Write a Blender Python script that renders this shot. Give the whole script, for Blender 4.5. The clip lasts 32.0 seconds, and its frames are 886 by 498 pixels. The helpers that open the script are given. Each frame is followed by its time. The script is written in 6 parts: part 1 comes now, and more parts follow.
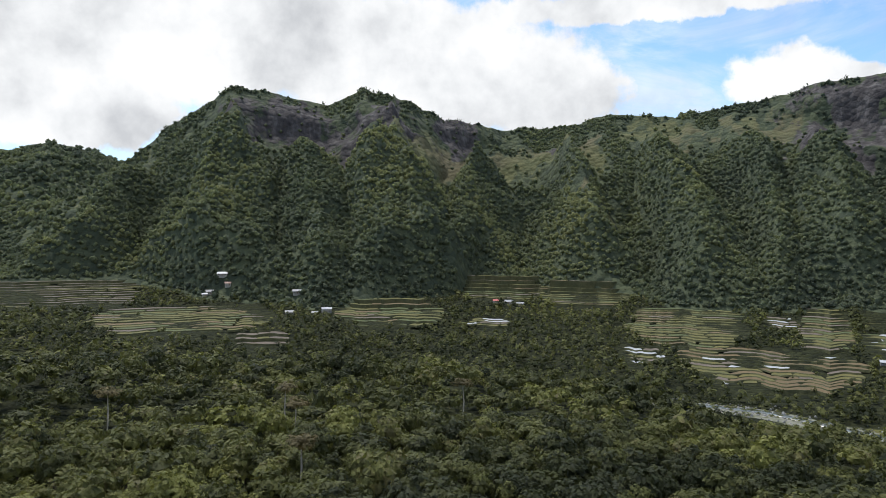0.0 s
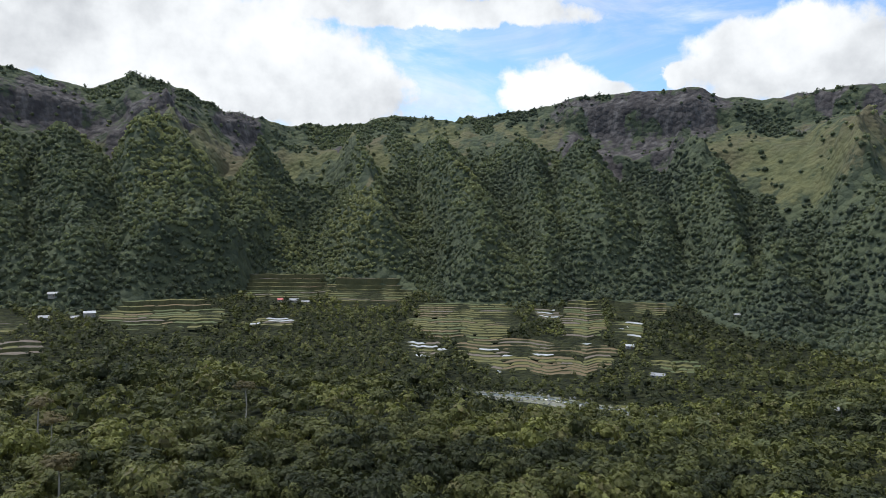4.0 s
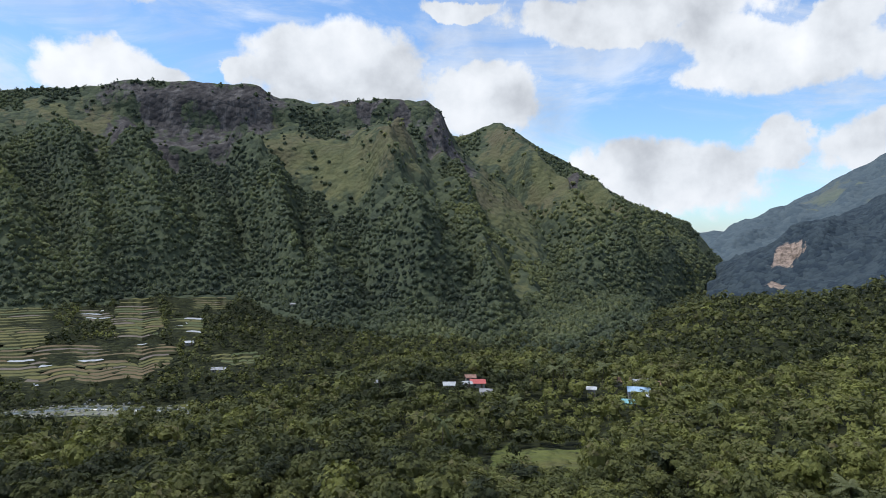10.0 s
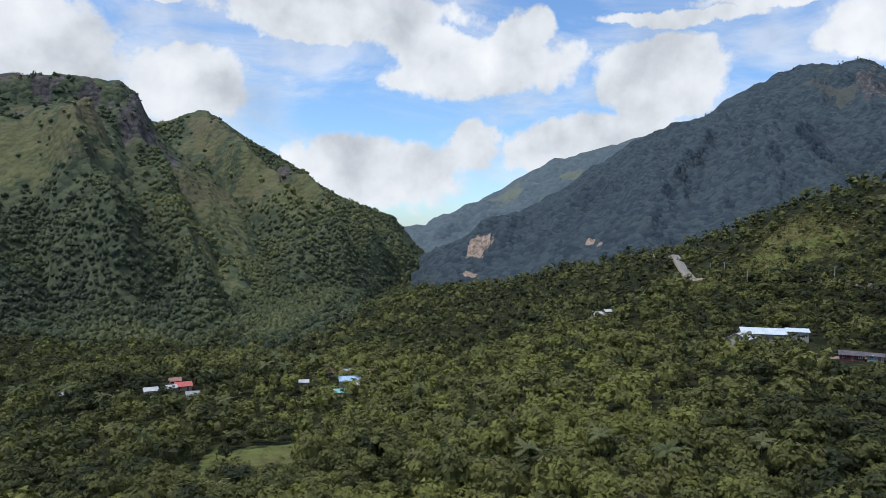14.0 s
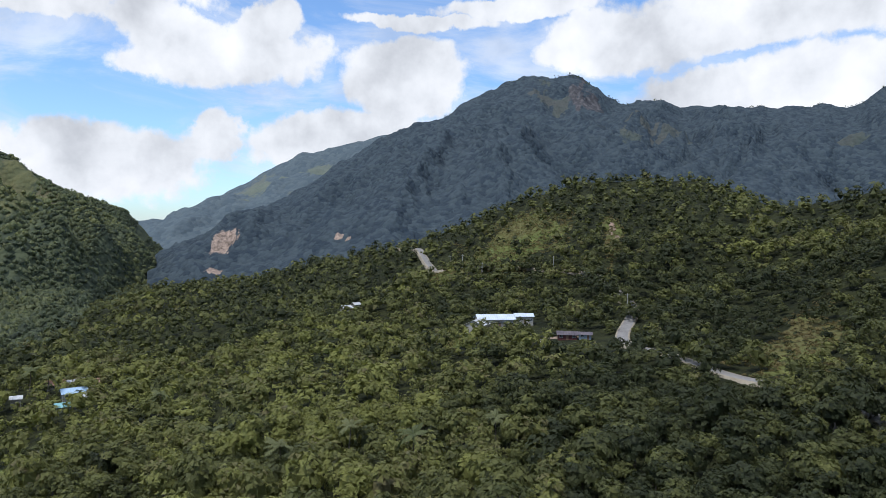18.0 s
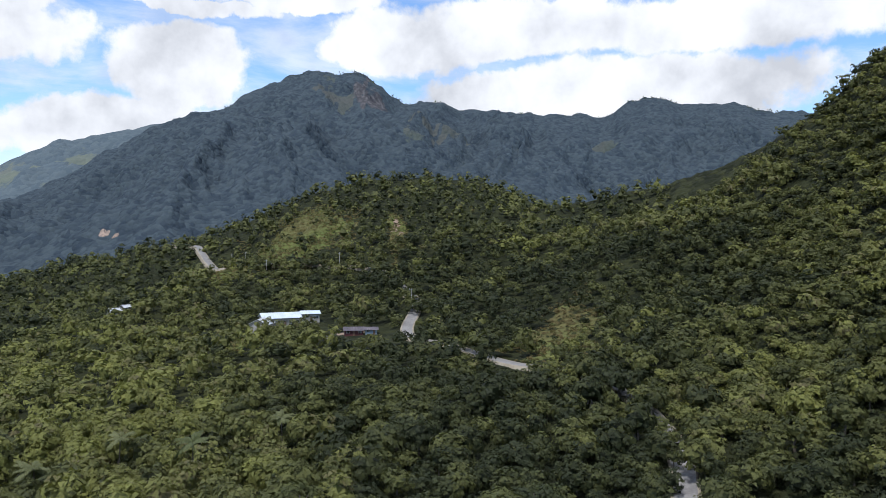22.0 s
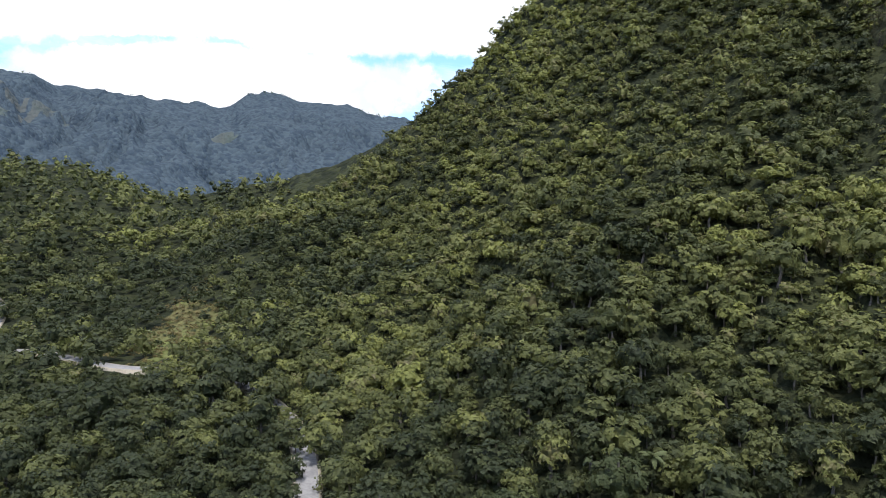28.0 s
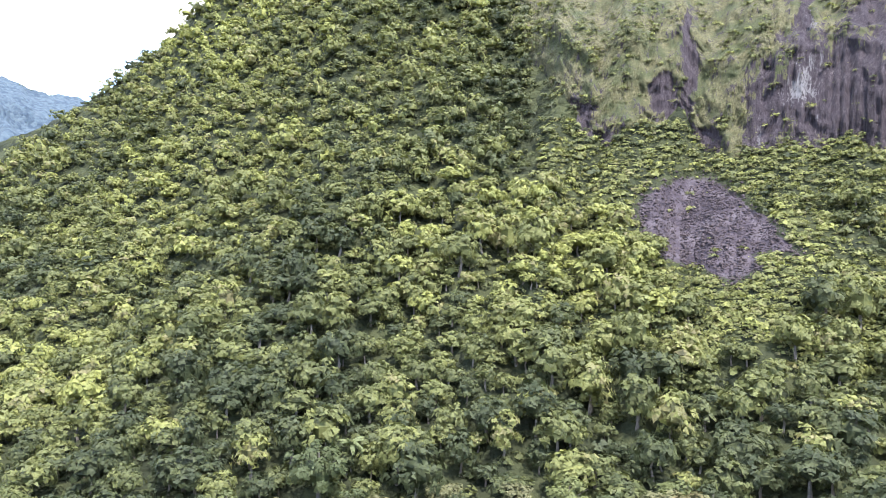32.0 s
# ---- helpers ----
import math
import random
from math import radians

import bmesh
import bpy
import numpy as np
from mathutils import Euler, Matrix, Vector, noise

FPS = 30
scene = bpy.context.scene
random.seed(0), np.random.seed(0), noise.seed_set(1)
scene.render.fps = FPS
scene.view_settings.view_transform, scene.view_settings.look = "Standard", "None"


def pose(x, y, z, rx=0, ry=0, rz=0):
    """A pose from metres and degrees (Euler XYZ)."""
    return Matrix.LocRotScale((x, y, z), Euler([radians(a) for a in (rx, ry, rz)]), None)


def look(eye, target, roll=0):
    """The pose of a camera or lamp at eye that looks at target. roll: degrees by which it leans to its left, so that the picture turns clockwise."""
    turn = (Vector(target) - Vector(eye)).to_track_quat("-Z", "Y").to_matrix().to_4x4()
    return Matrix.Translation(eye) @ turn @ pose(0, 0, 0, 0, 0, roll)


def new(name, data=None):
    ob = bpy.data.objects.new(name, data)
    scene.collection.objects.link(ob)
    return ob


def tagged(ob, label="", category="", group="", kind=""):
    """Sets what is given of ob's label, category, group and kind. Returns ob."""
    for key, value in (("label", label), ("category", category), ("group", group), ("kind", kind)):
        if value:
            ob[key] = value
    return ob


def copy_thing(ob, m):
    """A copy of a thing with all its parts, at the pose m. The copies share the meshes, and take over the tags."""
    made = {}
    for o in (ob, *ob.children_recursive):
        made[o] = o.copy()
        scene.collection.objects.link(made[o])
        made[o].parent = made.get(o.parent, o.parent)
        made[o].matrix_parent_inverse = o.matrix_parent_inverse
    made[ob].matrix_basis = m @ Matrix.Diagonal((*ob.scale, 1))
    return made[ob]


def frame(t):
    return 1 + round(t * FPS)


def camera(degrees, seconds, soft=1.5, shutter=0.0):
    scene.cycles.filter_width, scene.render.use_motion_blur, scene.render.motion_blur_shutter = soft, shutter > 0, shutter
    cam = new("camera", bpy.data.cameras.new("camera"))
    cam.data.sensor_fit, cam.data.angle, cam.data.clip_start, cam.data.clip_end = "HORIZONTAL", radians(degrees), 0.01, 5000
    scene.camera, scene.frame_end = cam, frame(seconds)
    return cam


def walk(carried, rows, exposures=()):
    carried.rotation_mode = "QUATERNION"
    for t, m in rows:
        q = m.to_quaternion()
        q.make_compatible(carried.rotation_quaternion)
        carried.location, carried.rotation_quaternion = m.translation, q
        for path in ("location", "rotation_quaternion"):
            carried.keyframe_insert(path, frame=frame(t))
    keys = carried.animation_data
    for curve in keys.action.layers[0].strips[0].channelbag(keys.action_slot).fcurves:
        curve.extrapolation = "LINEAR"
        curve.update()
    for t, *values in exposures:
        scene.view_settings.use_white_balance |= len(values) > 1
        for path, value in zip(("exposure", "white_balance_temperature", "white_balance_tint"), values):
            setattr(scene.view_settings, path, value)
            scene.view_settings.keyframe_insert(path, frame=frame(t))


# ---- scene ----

# ---- camera: a hovering drone that turns to its right, about half a circle ----
EYE = 110.0
cam = camera(64.13, 32.0, soft=0.8)
TURN = [
    (0.0, 0.00, -1.35, -0.70), (0.5, -1.02, -1.36, -0.74), (1.0, -2.71, -1.34, -0.79), (1.5, -4.94, -1.33, -0.88),
    (2.0, -7.38, -1.31, -0.91), (2.5, -9.83, -1.29, -0.96), (3.0, -12.28, -1.29, -1.00), (3.5, -14.73, -1.28, -1.03),
    (5.5, -24.52, -1.25, -1.11), (6.0, -27.02, -1.23, -1.14), (6.5, -30.68, -1.20, -1.21), (7.0, -34.84, -1.17, -1.25),
    (7.5, -38.86, -1.12, -1.24), (8.0, -42.48, -1.09, -1.20), (8.5, -43.84, -1.10, -1.15), (9.0, -45.61, -1.13, -1.12),
    (9.5, -48.73, -1.10, -1.17), (10.0, -51.86, -1.09, -1.16), (10.5, -54.98, -1.08, -1.15), (11.0, -58.09, -1.09, -1.15),
    (11.5, -61.21, -1.10, -1.16), (12.0, -64.33, -1.11, -1.17), (12.5, -67.40, -1.10, -1.11), (13.0, -70.16, -1.11, -1.12),
    (13.5, -72.54, -1.12, -1.09), (14.0, -74.95, -1.15, -1.08), (14.5, -77.33, -1.17, -1.04), (16.5, -88.61, -1.16, -1.03),
    (17.0, -91.05, -1.18, -1.00), (17.5, -93.41, -1.18, -0.95), (18.0, -95.09, -1.22, -0.93), (18.5, -96.95, -1.23, -0.91),
    (19.0, -98.94, -1.24, -0.89), (19.5, -101.08, -1.24, -0.90), (20.0, -103.24, -1.25, -0.92), (20.5, -105.49, -1.24, -0.93),
    (21.0, -107.76, -1.23, -0.91), (21.5, -110.02, -1.24, -0.93), (22.0, -112.30, -1.23, -0.91), (22.5, -114.56, -1.23, -0.91),
    (23.0, -116.84, -1.22, -0.88), (23.5, -119.11, -1.23, -0.89), (24.0, -121.39, -1.24, -0.90), (24.5, -123.69, -1.23, -0.90),
    (25.0, -125.82, -1.24, -0.92), (25.5, -128.11, -1.26, -0.92), (27.5, -139.31, -1.25, -1.02), (28.0, -142.28, -1.25, -1.06),
    (28.5, -145.03, -1.24, -1.11), (29.0, -147.84, -1.22, -1.08), (29.5, -150.72, -1.22, -1.12), (30.0, -153.64, -1.21, -1.16),
    (30.5, -156.56, -1.20, -1.13), (31.0, -159.84, -1.21, -1.16), (31.5, -163.40, -1.24, -1.11), (32.0, -166.36, -1.27, -1.02),
]
EXPOSURES = [(0, 0.02, 6500, 10), (3, 0.02, 6450, 9), (5.5, 0.14, 6300, 10), (7, 0.20, 6250, 10), (9, -0.02, 6150, 10), (10, -0.14, 6150, 10), (13, -0.22, 6150, 10), (17, -0.10, 6150, 11), (20, -0.02, 6150, 12), (25.5, 0.28, 6200, 12), (28.5, 0.82, 6200, 13), (30, 1.52, 6200, 14), (31, 2.02, 6150, 15), (32, 2.38, 6100, 16)]
walk(cam, [(t, pose(0, 0, EYE, 90 + p, r, y)) for t, y, p, r in TURN], EXPOSURES)

# ---- daylight: broken cloud, high sun ----
SUN_AZ, SUN_EL = -40.0, 64.0


def way(az, el=0.0):
    a, e = radians(az), radians(el)
    return Vector((math.sin(a) * math.cos(e), math.cos(a) * math.cos(e), math.sin(e)))


sun = new("sun", bpy.data.lights.new("sun", "SUN"))
sun.data.energy, sun.data.angle, sun.data.color = 3.3, radians(5.0), (1.0, 0.965, 0.91)
sun.matrix_world = look(way(SUN_AZ, SUN_EL) * 900 + Vector((0, 0, EYE)), (0, 0, EYE))

world = bpy.data.worlds.new("daylight_sky")
scene.world = world
world.use_nodes = True


class Nodes:
    """Short hand for a node tree."""

    def __init__(self, tree):
        self.t = tree
        tree.nodes.clear()

    def n(self, kind, ins=None, **props):
        nd = self.t.nodes.new(kind)
        if "operation" in props:
            nd.operation = props["operation"]
        if "use_clamp" in props:
            nd.use_clamp = props["use_clamp"]
        if "data_type" in props:
            nd.data_type, nd.blend_type = props["data_type"], props["blend_type"]
        if "attribute_name" in props:
            nd.attribute_name = props["attribute_name"]
        for k, v in (ins or {}).items():
            s = nd.inputs[k]
            if isinstance(v, bpy.types.NodeSocket):
                self.t.links.new(v, s)
            else:
                s.default_value = v
        return nd

    def math(self, op, a, b=0.0, c=0.0, clamp=False):
        return self.n("ShaderNodeMath", {0: a, 1: b, 2: c}, operation=op, use_clamp=clamp).outputs[0]

    def vec(self, op, a, b=(0, 0, 0)):
        nd = self.n("ShaderNodeVectorMath", {0: a, 1: b}, operation=op)
        return nd.outputs["Value"] if op in ("DOT_PRODUCT", "LENGTH", "DISTANCE") else nd.outputs[0]

    def noise(self, v, scale, detail=4.0, rough=0.55, distort=0.0):
        return self.n("ShaderNodeTexNoise", {"Vector": v, "Scale": scale, "Detail": detail, "Roughness": rough, "Distortion": distort}).outputs[0]

    def span(self, v, a, b, c=0.0, d=1.0, smooth=True):
        nd = self.n("ShaderNodeMapRange", {0: v, 1: a, 2: b, 3: c, 4: d})
        nd.interpolation_type = "SMOOTHSTEP" if smooth else "LINEAR"
        return nd.outputs[0]

    def mix(self, f, a, b, blend="MIX"):
        nd = self.n("ShaderNodeMix", data_type="RGBA", blend_type=blend)
        for k, v in ((0, f), (6, a), (7, b)):
            s = nd.inputs[k]
            if isinstance(v, bpy.types.NodeSocket):
                self.t.links.new(v, s)
            else:
                s.default_value = (*v, 1) if isinstance(v, tuple) and len(v) == 3 else v
        return nd.outputs[2]

    def ramp(self, f, stops):
        nd = self.n("ShaderNodeValToRGB", {0: f})
        e = nd.color_ramp.elements
        while len(e) < len(stops):
            e.new(0.5)
        for k, (p, c) in enumerate(stops):
            e[k].position, e[k].color = p, (*c, 1)
        return nd.outputs[0]

    def attr(self, name):
        return self.n("ShaderNodeAttribute", attribute_name=name).outputs["Fac"]


# cumulus heaps: direction, half width and half height in degrees
HEAPS = [
    (-23, 14.9, 21.5, 6.2), (-4, 13.4, 15.1, 5.0), (6, 11.3, 8.6, 3.4), (26, 11.9, 3.0, 2.2), (16, 17.3, 13.1, 1.3), (2, 11.8, 10.9, 4.3), (17, 17.2, 10.3, 1.0), (43, 13.2, 7.8, 3.3), (55, 11.0, 4.3, 2.6),
    (30, 11.4, 2.3, 1.0), (35, 12.5, 1.1, 1.1), (26, 11.4, 4.3, 2.5), (64, 16.2, 6.4, 1.6), (74, 12.6, 4.3, 1.0), (69, 4.9, 7.8, 2.5), (77, 6.9, 2.1, 1.7), (55, 10.9, 4.9, 3.1), (53, 17.7, 2.7, 0.8),
]
HEAPS += [(-29, 8.5, 9.0, 3.0)]
HEAPS += [
    (78, 13.3, 7.7, 2.5), (66, 17.0, 10.0, 1.6), (77, 7.0, 2.3, 2.0), (69, 4.6, 6.9, 2.8), (73, 15.0, 4.1, 1.3), (92, 13.2, 5.4, 1.9), (88, 8.2, 6.1, 1.7), (93, 16.5, 5.8, 0.7), (81, 15.8, 2.7, 1.8),
    (92, 11.7, 5.0, 2.8), (108, 14.4, 6.3, 1.9), (119, 11.8, 8.9, 1.5), (120, 16.3, 10.9, 1.9), (101, 17.6, 6.9, 0.9), (85, 7.0, 5.3, 1.8), (107, 14.5, 4.0, 2.7), (127, 11.4, 14.8, 2.2), (132, 15.8, 16.7, 2.2),
]
HEAPS += [
    (93, 13.5, 3.7, 2.1), (88, 8.1, 4.7, 1.9), (121, 15.5, 17.7, 1.5), (125, 10.4, 14.3, 2.6), (140, 16.5, 6.9, 2.7),
    (155, 19.0, 12.0, 6.0), (172, 26.0, 20.0, 6.0),
]

w = Nodes(world.node_tree)
sky = w.n("ShaderNodeTexSky")
sky.sky_type, sky.sun_disc = "NISHITA", False
sky.sun_elevation, sky.sun_rotation = radians(SUN_EL), radians(SUN_AZ)
sky.altitude, sky.air_density, sky.dust_density, sky.ozone_density = 500.0, 1.0, 1.0, 1.4
d = w.n("ShaderNodeTexCoord").outputs["Generated"]
d = w.vec("NORMALIZE", d)
sep = w.n("ShaderNodeSeparateXYZ", {0: d})
az = w.math("MULTIPLY", w.math("ARCTAN2", sep.outputs[0], sep.outputs[1]), 57.2958)
el = w.math("MULTIPLY", w.math("ARCSINE", sep.outputs[2]), 57.2958)
warp = w.n("ShaderNodeTexNoise", {"Vector": d, "Scale": 9.0, "Detail": 6.0, "Roughness": 0.6})
wob = w.n("ShaderNodeSeparateXYZ", {0: warp.outputs["Color"]})
azw = w.math("ADD", az, w.math("MULTIPLY_ADD", wob.outputs[0], 7.0, -3.5))
elw = w.math("ADD", el, w.math("MULTIPLY_ADD", wob.outputs[1], 4.0, -2.0))
heap = None
for ca, ce, wa, we in HEAPS:
    u = w.math("MULTIPLY", w.math("SUBTRACT", azw, float(ca)), 1.0 / wa)
    v = w.math("MULTIPLY", w.math("SUBTRACT", elw, float(ce)), 1.0 / we)
    q = w.math("MULTIPLY_ADD", u, u, w.math("MULTIPLY", v, v))
    heap = q if heap is None else w.math("SMOOTH_MIN", heap, q, 0.25)
fine = w.noise(d, 26.0, 8.0, 0.6)
body = w.math("MULTIPLY_ADD", fine, -1.5, w.math("ADD", heap, 0.75))
cover = w.span(body, 1.38, 0.72)
# high thin cloud between, and broken cover over the rest of the dome
thin = w.noise(w.vec("MULTIPLY", d, (1.0, 1.0, 3.2)), 4.2, 7.0, 0.62, 0.6)
thin = w.math("MULTIPLY", w.span(thin, 0.38, 0.70), 0.62)
dome = w.math("MULTIPLY", w.span(w.noise(d, 2.6, 7.0, 0.6), 0.42, 0.6), w.span(el, 20.0, 32.0))
cover = w.math("MAXIMUM", w.math("MAXIMUM", cover, thin), dome)
# cloud brightness: grey bellies, white heads
shade = w.noise(w.vec("ADD", d, (0.3, 0.1, 0.05)), 7.0, 6.0, 0.55)
white = w.ramp(shade, [(0.34, (0.62, 0.64, 0.67)), (0.5, (0.90, 0.92, 0.94)), (0.66, (1.12, 1.12, 1.12))])
sky_c = w.mix(1.0, sky.outputs[0], (0.150, 0.180, 0.206), "MULTIPLY")
col = w.mix(cover, sky_c, white)
w.n("ShaderNodeOutputWorld", {0: w.n("ShaderNodeBackground", {0: col, 1: 1.0}).outputs[0]})


# ---- materials ----
def material(name, build, rough=0.8):
    m = bpy.data.materials.new(name)
    m.use_nodes = True
    g = Nodes(m.node_tree)
    b = g.n("ShaderNodeBsdfPrincipled", {"Roughness": rough})
    g.n("ShaderNodeOutputMaterial", {0: b.outputs[0]})
    build(g, b)
    return m


def put(g, b, color, bump=None, strength=0.4, dist=0.3, rough=None):
    g.t.links.new(color, b.inputs["Base Color"])
    if bump is not None:
        nb = g.n("ShaderNodeBump", {"Height": bump, "Strength": strength, "Distance": dist})
        g.t.links.new(nb.outputs[0], b.inputs["Normal"])
    if rough is not None:
        g.t.links.new(rough, b.inputs["Roughness"])


def place_of(g):
    return g.n("ShaderNodeNewGeometry").outputs["Position"]


def land(name, wood, grass, rock, soil, size=1.0):
    """Ground under wood, with grass, bare rock and soil where the land's own layers say so."""

    def build(g, b):
        p = place_of(g)
        n1, n2, n3 = g.noise(p, 0.012 / size, 5), g.noise(p, 0.11 / size, 6), g.noise(p, 0.6 / size, 5)
        cell = g.n("ShaderNodeTexVoronoi", {"Vector": p, "Scale": 0.22 / size})
        top = g.math("SUBTRACT", 1.0, cell.outputs["Distance"])
        tone = g.n("ShaderNodeSeparateColor", {0: cell.outputs["Color"]}).outputs[0]
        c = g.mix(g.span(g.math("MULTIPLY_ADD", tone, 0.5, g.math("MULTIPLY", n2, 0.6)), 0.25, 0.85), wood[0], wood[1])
        gr = g.mix(g.span(n2, 0.3, 0.7), grass[0], grass[1])
        gr = g.mix(g.span(n1, 0.44, 0.64), gr, grass[2])
        streak = g.noise(g.vec("MULTIPLY", p, (1.0, 1.0, 0.16)), 0.16 / size, 6, 0.65)
        rk = g.ramp(streak, [(0.32, rock[0]), (0.5, rock[1]), (0.68, rock[2])])
        so = g.mix(g.span(g.math("MULTIPLY_ADD", streak, 0.6, g.math("MULTIPLY", n3, 0.4)), 0.36, 0.62), soil[0], soil[1])
        ragged = g.math("MULTIPLY_ADD", n3, 0.5, g.math("MULTIPLY_ADD", n2, 0.9, -0.7))
        for key, layer in (("grass", gr), ("rock", rk), ("soil", so)):
            c = g.mix(g.span(g.math("ADD", g.attr(key), ragged), 0.4, 0.6), c, layer)
        put(g, b, c, g.math("MULTIPLY_ADD", top, 0.9, g.math("MULTIPLY_ADD", n3, 0.4, n2)), 0.9, 3.0 * size ** 0.5)
        b.inputs["Specular IOR Level"].default_value = 0.1

    return material(name, build, 0.9)


def leaves(name, stops, rough=0.55, gaps=0.0, grain=2.6, thin=0.26):
    """Foliage: one tone a tree from its tint, finer tones from leaf to leaf."""

    def build(g, b):
        p = place_of(g)
        isl = g.n("ShaderNodeNewGeometry").outputs["Random Per Island"]
        tint = g.math("ADD", g.attr("tint"), g.math("MULTIPLY_ADD", isl, 0.10, -0.05))
        c = g.ramp(tint, stops)
        v = g.math("ADD", g.math("MULTIPLY_ADD", isl, 0.26, 0.87), g.math("MULTIPLY_ADD", g.noise(p, grain * 0.8, 6, 0.75), 1.6, -0.8))
        c = g.mix(1.0, c, g.n("ShaderNodeCombineColor", {0: v, 1: v, 2: v}).outputs[0], "MULTIPLY")
        leafy(g, b, c, gaps, grain, thin)

    return material(name, build, rough)


def leafy(g, b, c, gaps=0.0, grain=2.6, thin=0.26):
    """Leaves reflect light and let some through; sprays have gaps between their leaves."""
    put(g, b, c, g.noise(place_of(g), grain * 0.7, 4, 0.65), 0.8, 0.9 / grain)
    b.inputs["Specular IOR Level"].default_value = 0.2
    thru = g.n("ShaderNodeBsdfTranslucent", {"Color": g.mix(1.0, c, (1.0, 1.04, 0.78), "MULTIPLY")})
    out = g.n("ShaderNodeMixShader", {0: thin, 1: b.outputs[0], 2: thru.outputs[0]}).outputs[0]
    if gaps:
        p = place_of(g)
        hole = g.math("GREATER_THAN", g.math("MULTIPLY_ADD", g.attr("spray"), 2.0, g.math("SUBTRACT", g.noise(p, grain, 2, 0.6), gaps)), 2.0)
        out = g.n("ShaderNodeMixShader", {0: hole, 1: out, 2: g.n("ShaderNodeBsdfTransparent").outputs[0]}).outputs[0]
    g.n("ShaderNodeOutputMaterial", {0: out}).is_active_output = True


def foliage_of(name, c1, c2, gaps=0.57):
    """Foliage of single trees, one tone a tree."""

    def build(g, b):
        isl = g.n("ShaderNodeNewGeometry").outputs["Random Per Island"]
        rnd = g.n("ShaderNodeObjectInfo").outputs["Random"]
        c = g.mix(g.math("MULTIPLY_ADD", isl, 0.25, g.math("MULTIPLY", rnd, 0.75), True), c1, c2)
        v = g.math("MULTIPLY_ADD", g.noise(place_of(g), 3.4, 6, 0.75), 1.6, 0.15)
        leafy(g, b, g.mix(1.0, c, g.n("ShaderNodeCombineColor", {0: v, 1: v, 2: v}).outputs[0], "MULTIPLY"), gaps, 4.8)

    return material(name, build, 0.55)


def plain(name, c1, c2, scale=0.5, rough=0.8, bump=0.3, dist=0.05, metal=0.0):
    def build(g, b):
        p = place_of(g)
        f = g.math("MULTIPLY_ADD", g.noise(p, scale * 6, 5), 0.5, g.math("MULTIPLY", g.noise(p, scale, 5), 0.5))
        put(g, b, g.mix(g.span(f, 0.36, 0.64), c1, c2), g.noise(p, scale * 8, 4), bump, dist)
        b.inputs["Metallic"].default_value = metal

    return material(name, build, rough)


GREENS = [(0.0, (0.032, 0.040, 0.017)), (0.2, (0.061, 0.069, 0.025)), (0.45, (0.104, 0.111, 0.036)), (0.66, (0.139, 0.145, 0.045)), (0.70, (0.154, 0.136, 0.064)), (0.74, (0.152, 0.158, 0.048)), (1.0, (0.196, 0.204, 0.056))]
# greens of the far woods, lifted and blued to paint in the haze
HAZED_GREENS = [(0.0, (0.094, 0.115, 0.084)), (0.4, (0.152, 0.178, 0.110)), (0.75, (0.224, 0.246, 0.130)), (1.0, (0.300, 0.306, 0.144))]
M_LEAF = leaves("leaves", GREENS, 0.55, 0.57, 4.2)
M_HILL_LEAF = leaves("hill_leaves", GREENS, 0.6, 0.58, 2.4)
M_HAZED_LEAF = leaves("hazed_leaves", HAZED_GREENS, 0.7, 0.0, 0.45, 0.5)
TREE_LOOKS = {
    "dark": (foliage_of("dark_leaves", (0.037, 0.046, 0.021), (0.063, 0.076, 0.028)), "dark green broadleaf tree with a dense rounded crown"),
    "green": (foliage_of("green_leaves", (0.078, 0.090, 0.032), (0.126, 0.135, 0.043)), "mid green broadleaf tree with a billowing crown"),
    "bright": (foliage_of("bright_leaves", (0.140, 0.149, 0.040), (0.219, 0.205, 0.055)), "bright yellow-green broadleaf tree in fresh leaf"),
    "olive": (foliage_of("olive_leaves", (0.112, 0.095, 0.043), (0.167, 0.136, 0.062)), "olive-brown broadleaf tree with thin foliage"),
    "grey": (foliage_of("grey_leaves", (0.088, 0.088, 0.039), (0.140, 0.135, 0.061)), "grey-green broadleaf tree with pale leaves"),
}
M_BARK = plain("bark", (0.07, 0.058, 0.045), (0.15, 0.13, 0.105), 0.8, 0.9)
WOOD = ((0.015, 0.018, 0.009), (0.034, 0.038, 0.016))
GRASS = ((0.086, 0.108, 0.032), (0.134, 0.150, 0.045), (0.118, 0.108, 0.044))
ROCK = ((0.020, 0.016, 0.019), (0.042, 0.034, 0.039), (0.075, 0.064, 0.068))
SOIL = ((0.20, 0.145, 0.105), (0.33, 0.25, 0.19))
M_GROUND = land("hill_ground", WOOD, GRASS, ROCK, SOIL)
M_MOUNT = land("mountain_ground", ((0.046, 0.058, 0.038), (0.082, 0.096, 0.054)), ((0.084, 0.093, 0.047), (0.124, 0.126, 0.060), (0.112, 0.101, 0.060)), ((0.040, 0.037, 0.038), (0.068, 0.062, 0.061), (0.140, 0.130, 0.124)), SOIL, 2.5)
# blue aerial haze put into the base colours, palest on the farthest ridges
M_HAZED_FAR = land("hazed_mountain_ground", ((0.030, 0.043, 0.056), (0.057, 0.075, 0.085)), ((0.056, 0.070, 0.066), (0.076, 0.090, 0.076), (0.074, 0.080, 0.074)), ((0.035, 0.036, 0.042), (0.070, 0.068, 0.072), (0.140, 0.135, 0.135)), ((0.13, 0.10, 0.08), (0.38, 0.29, 0.23)), 2.4)
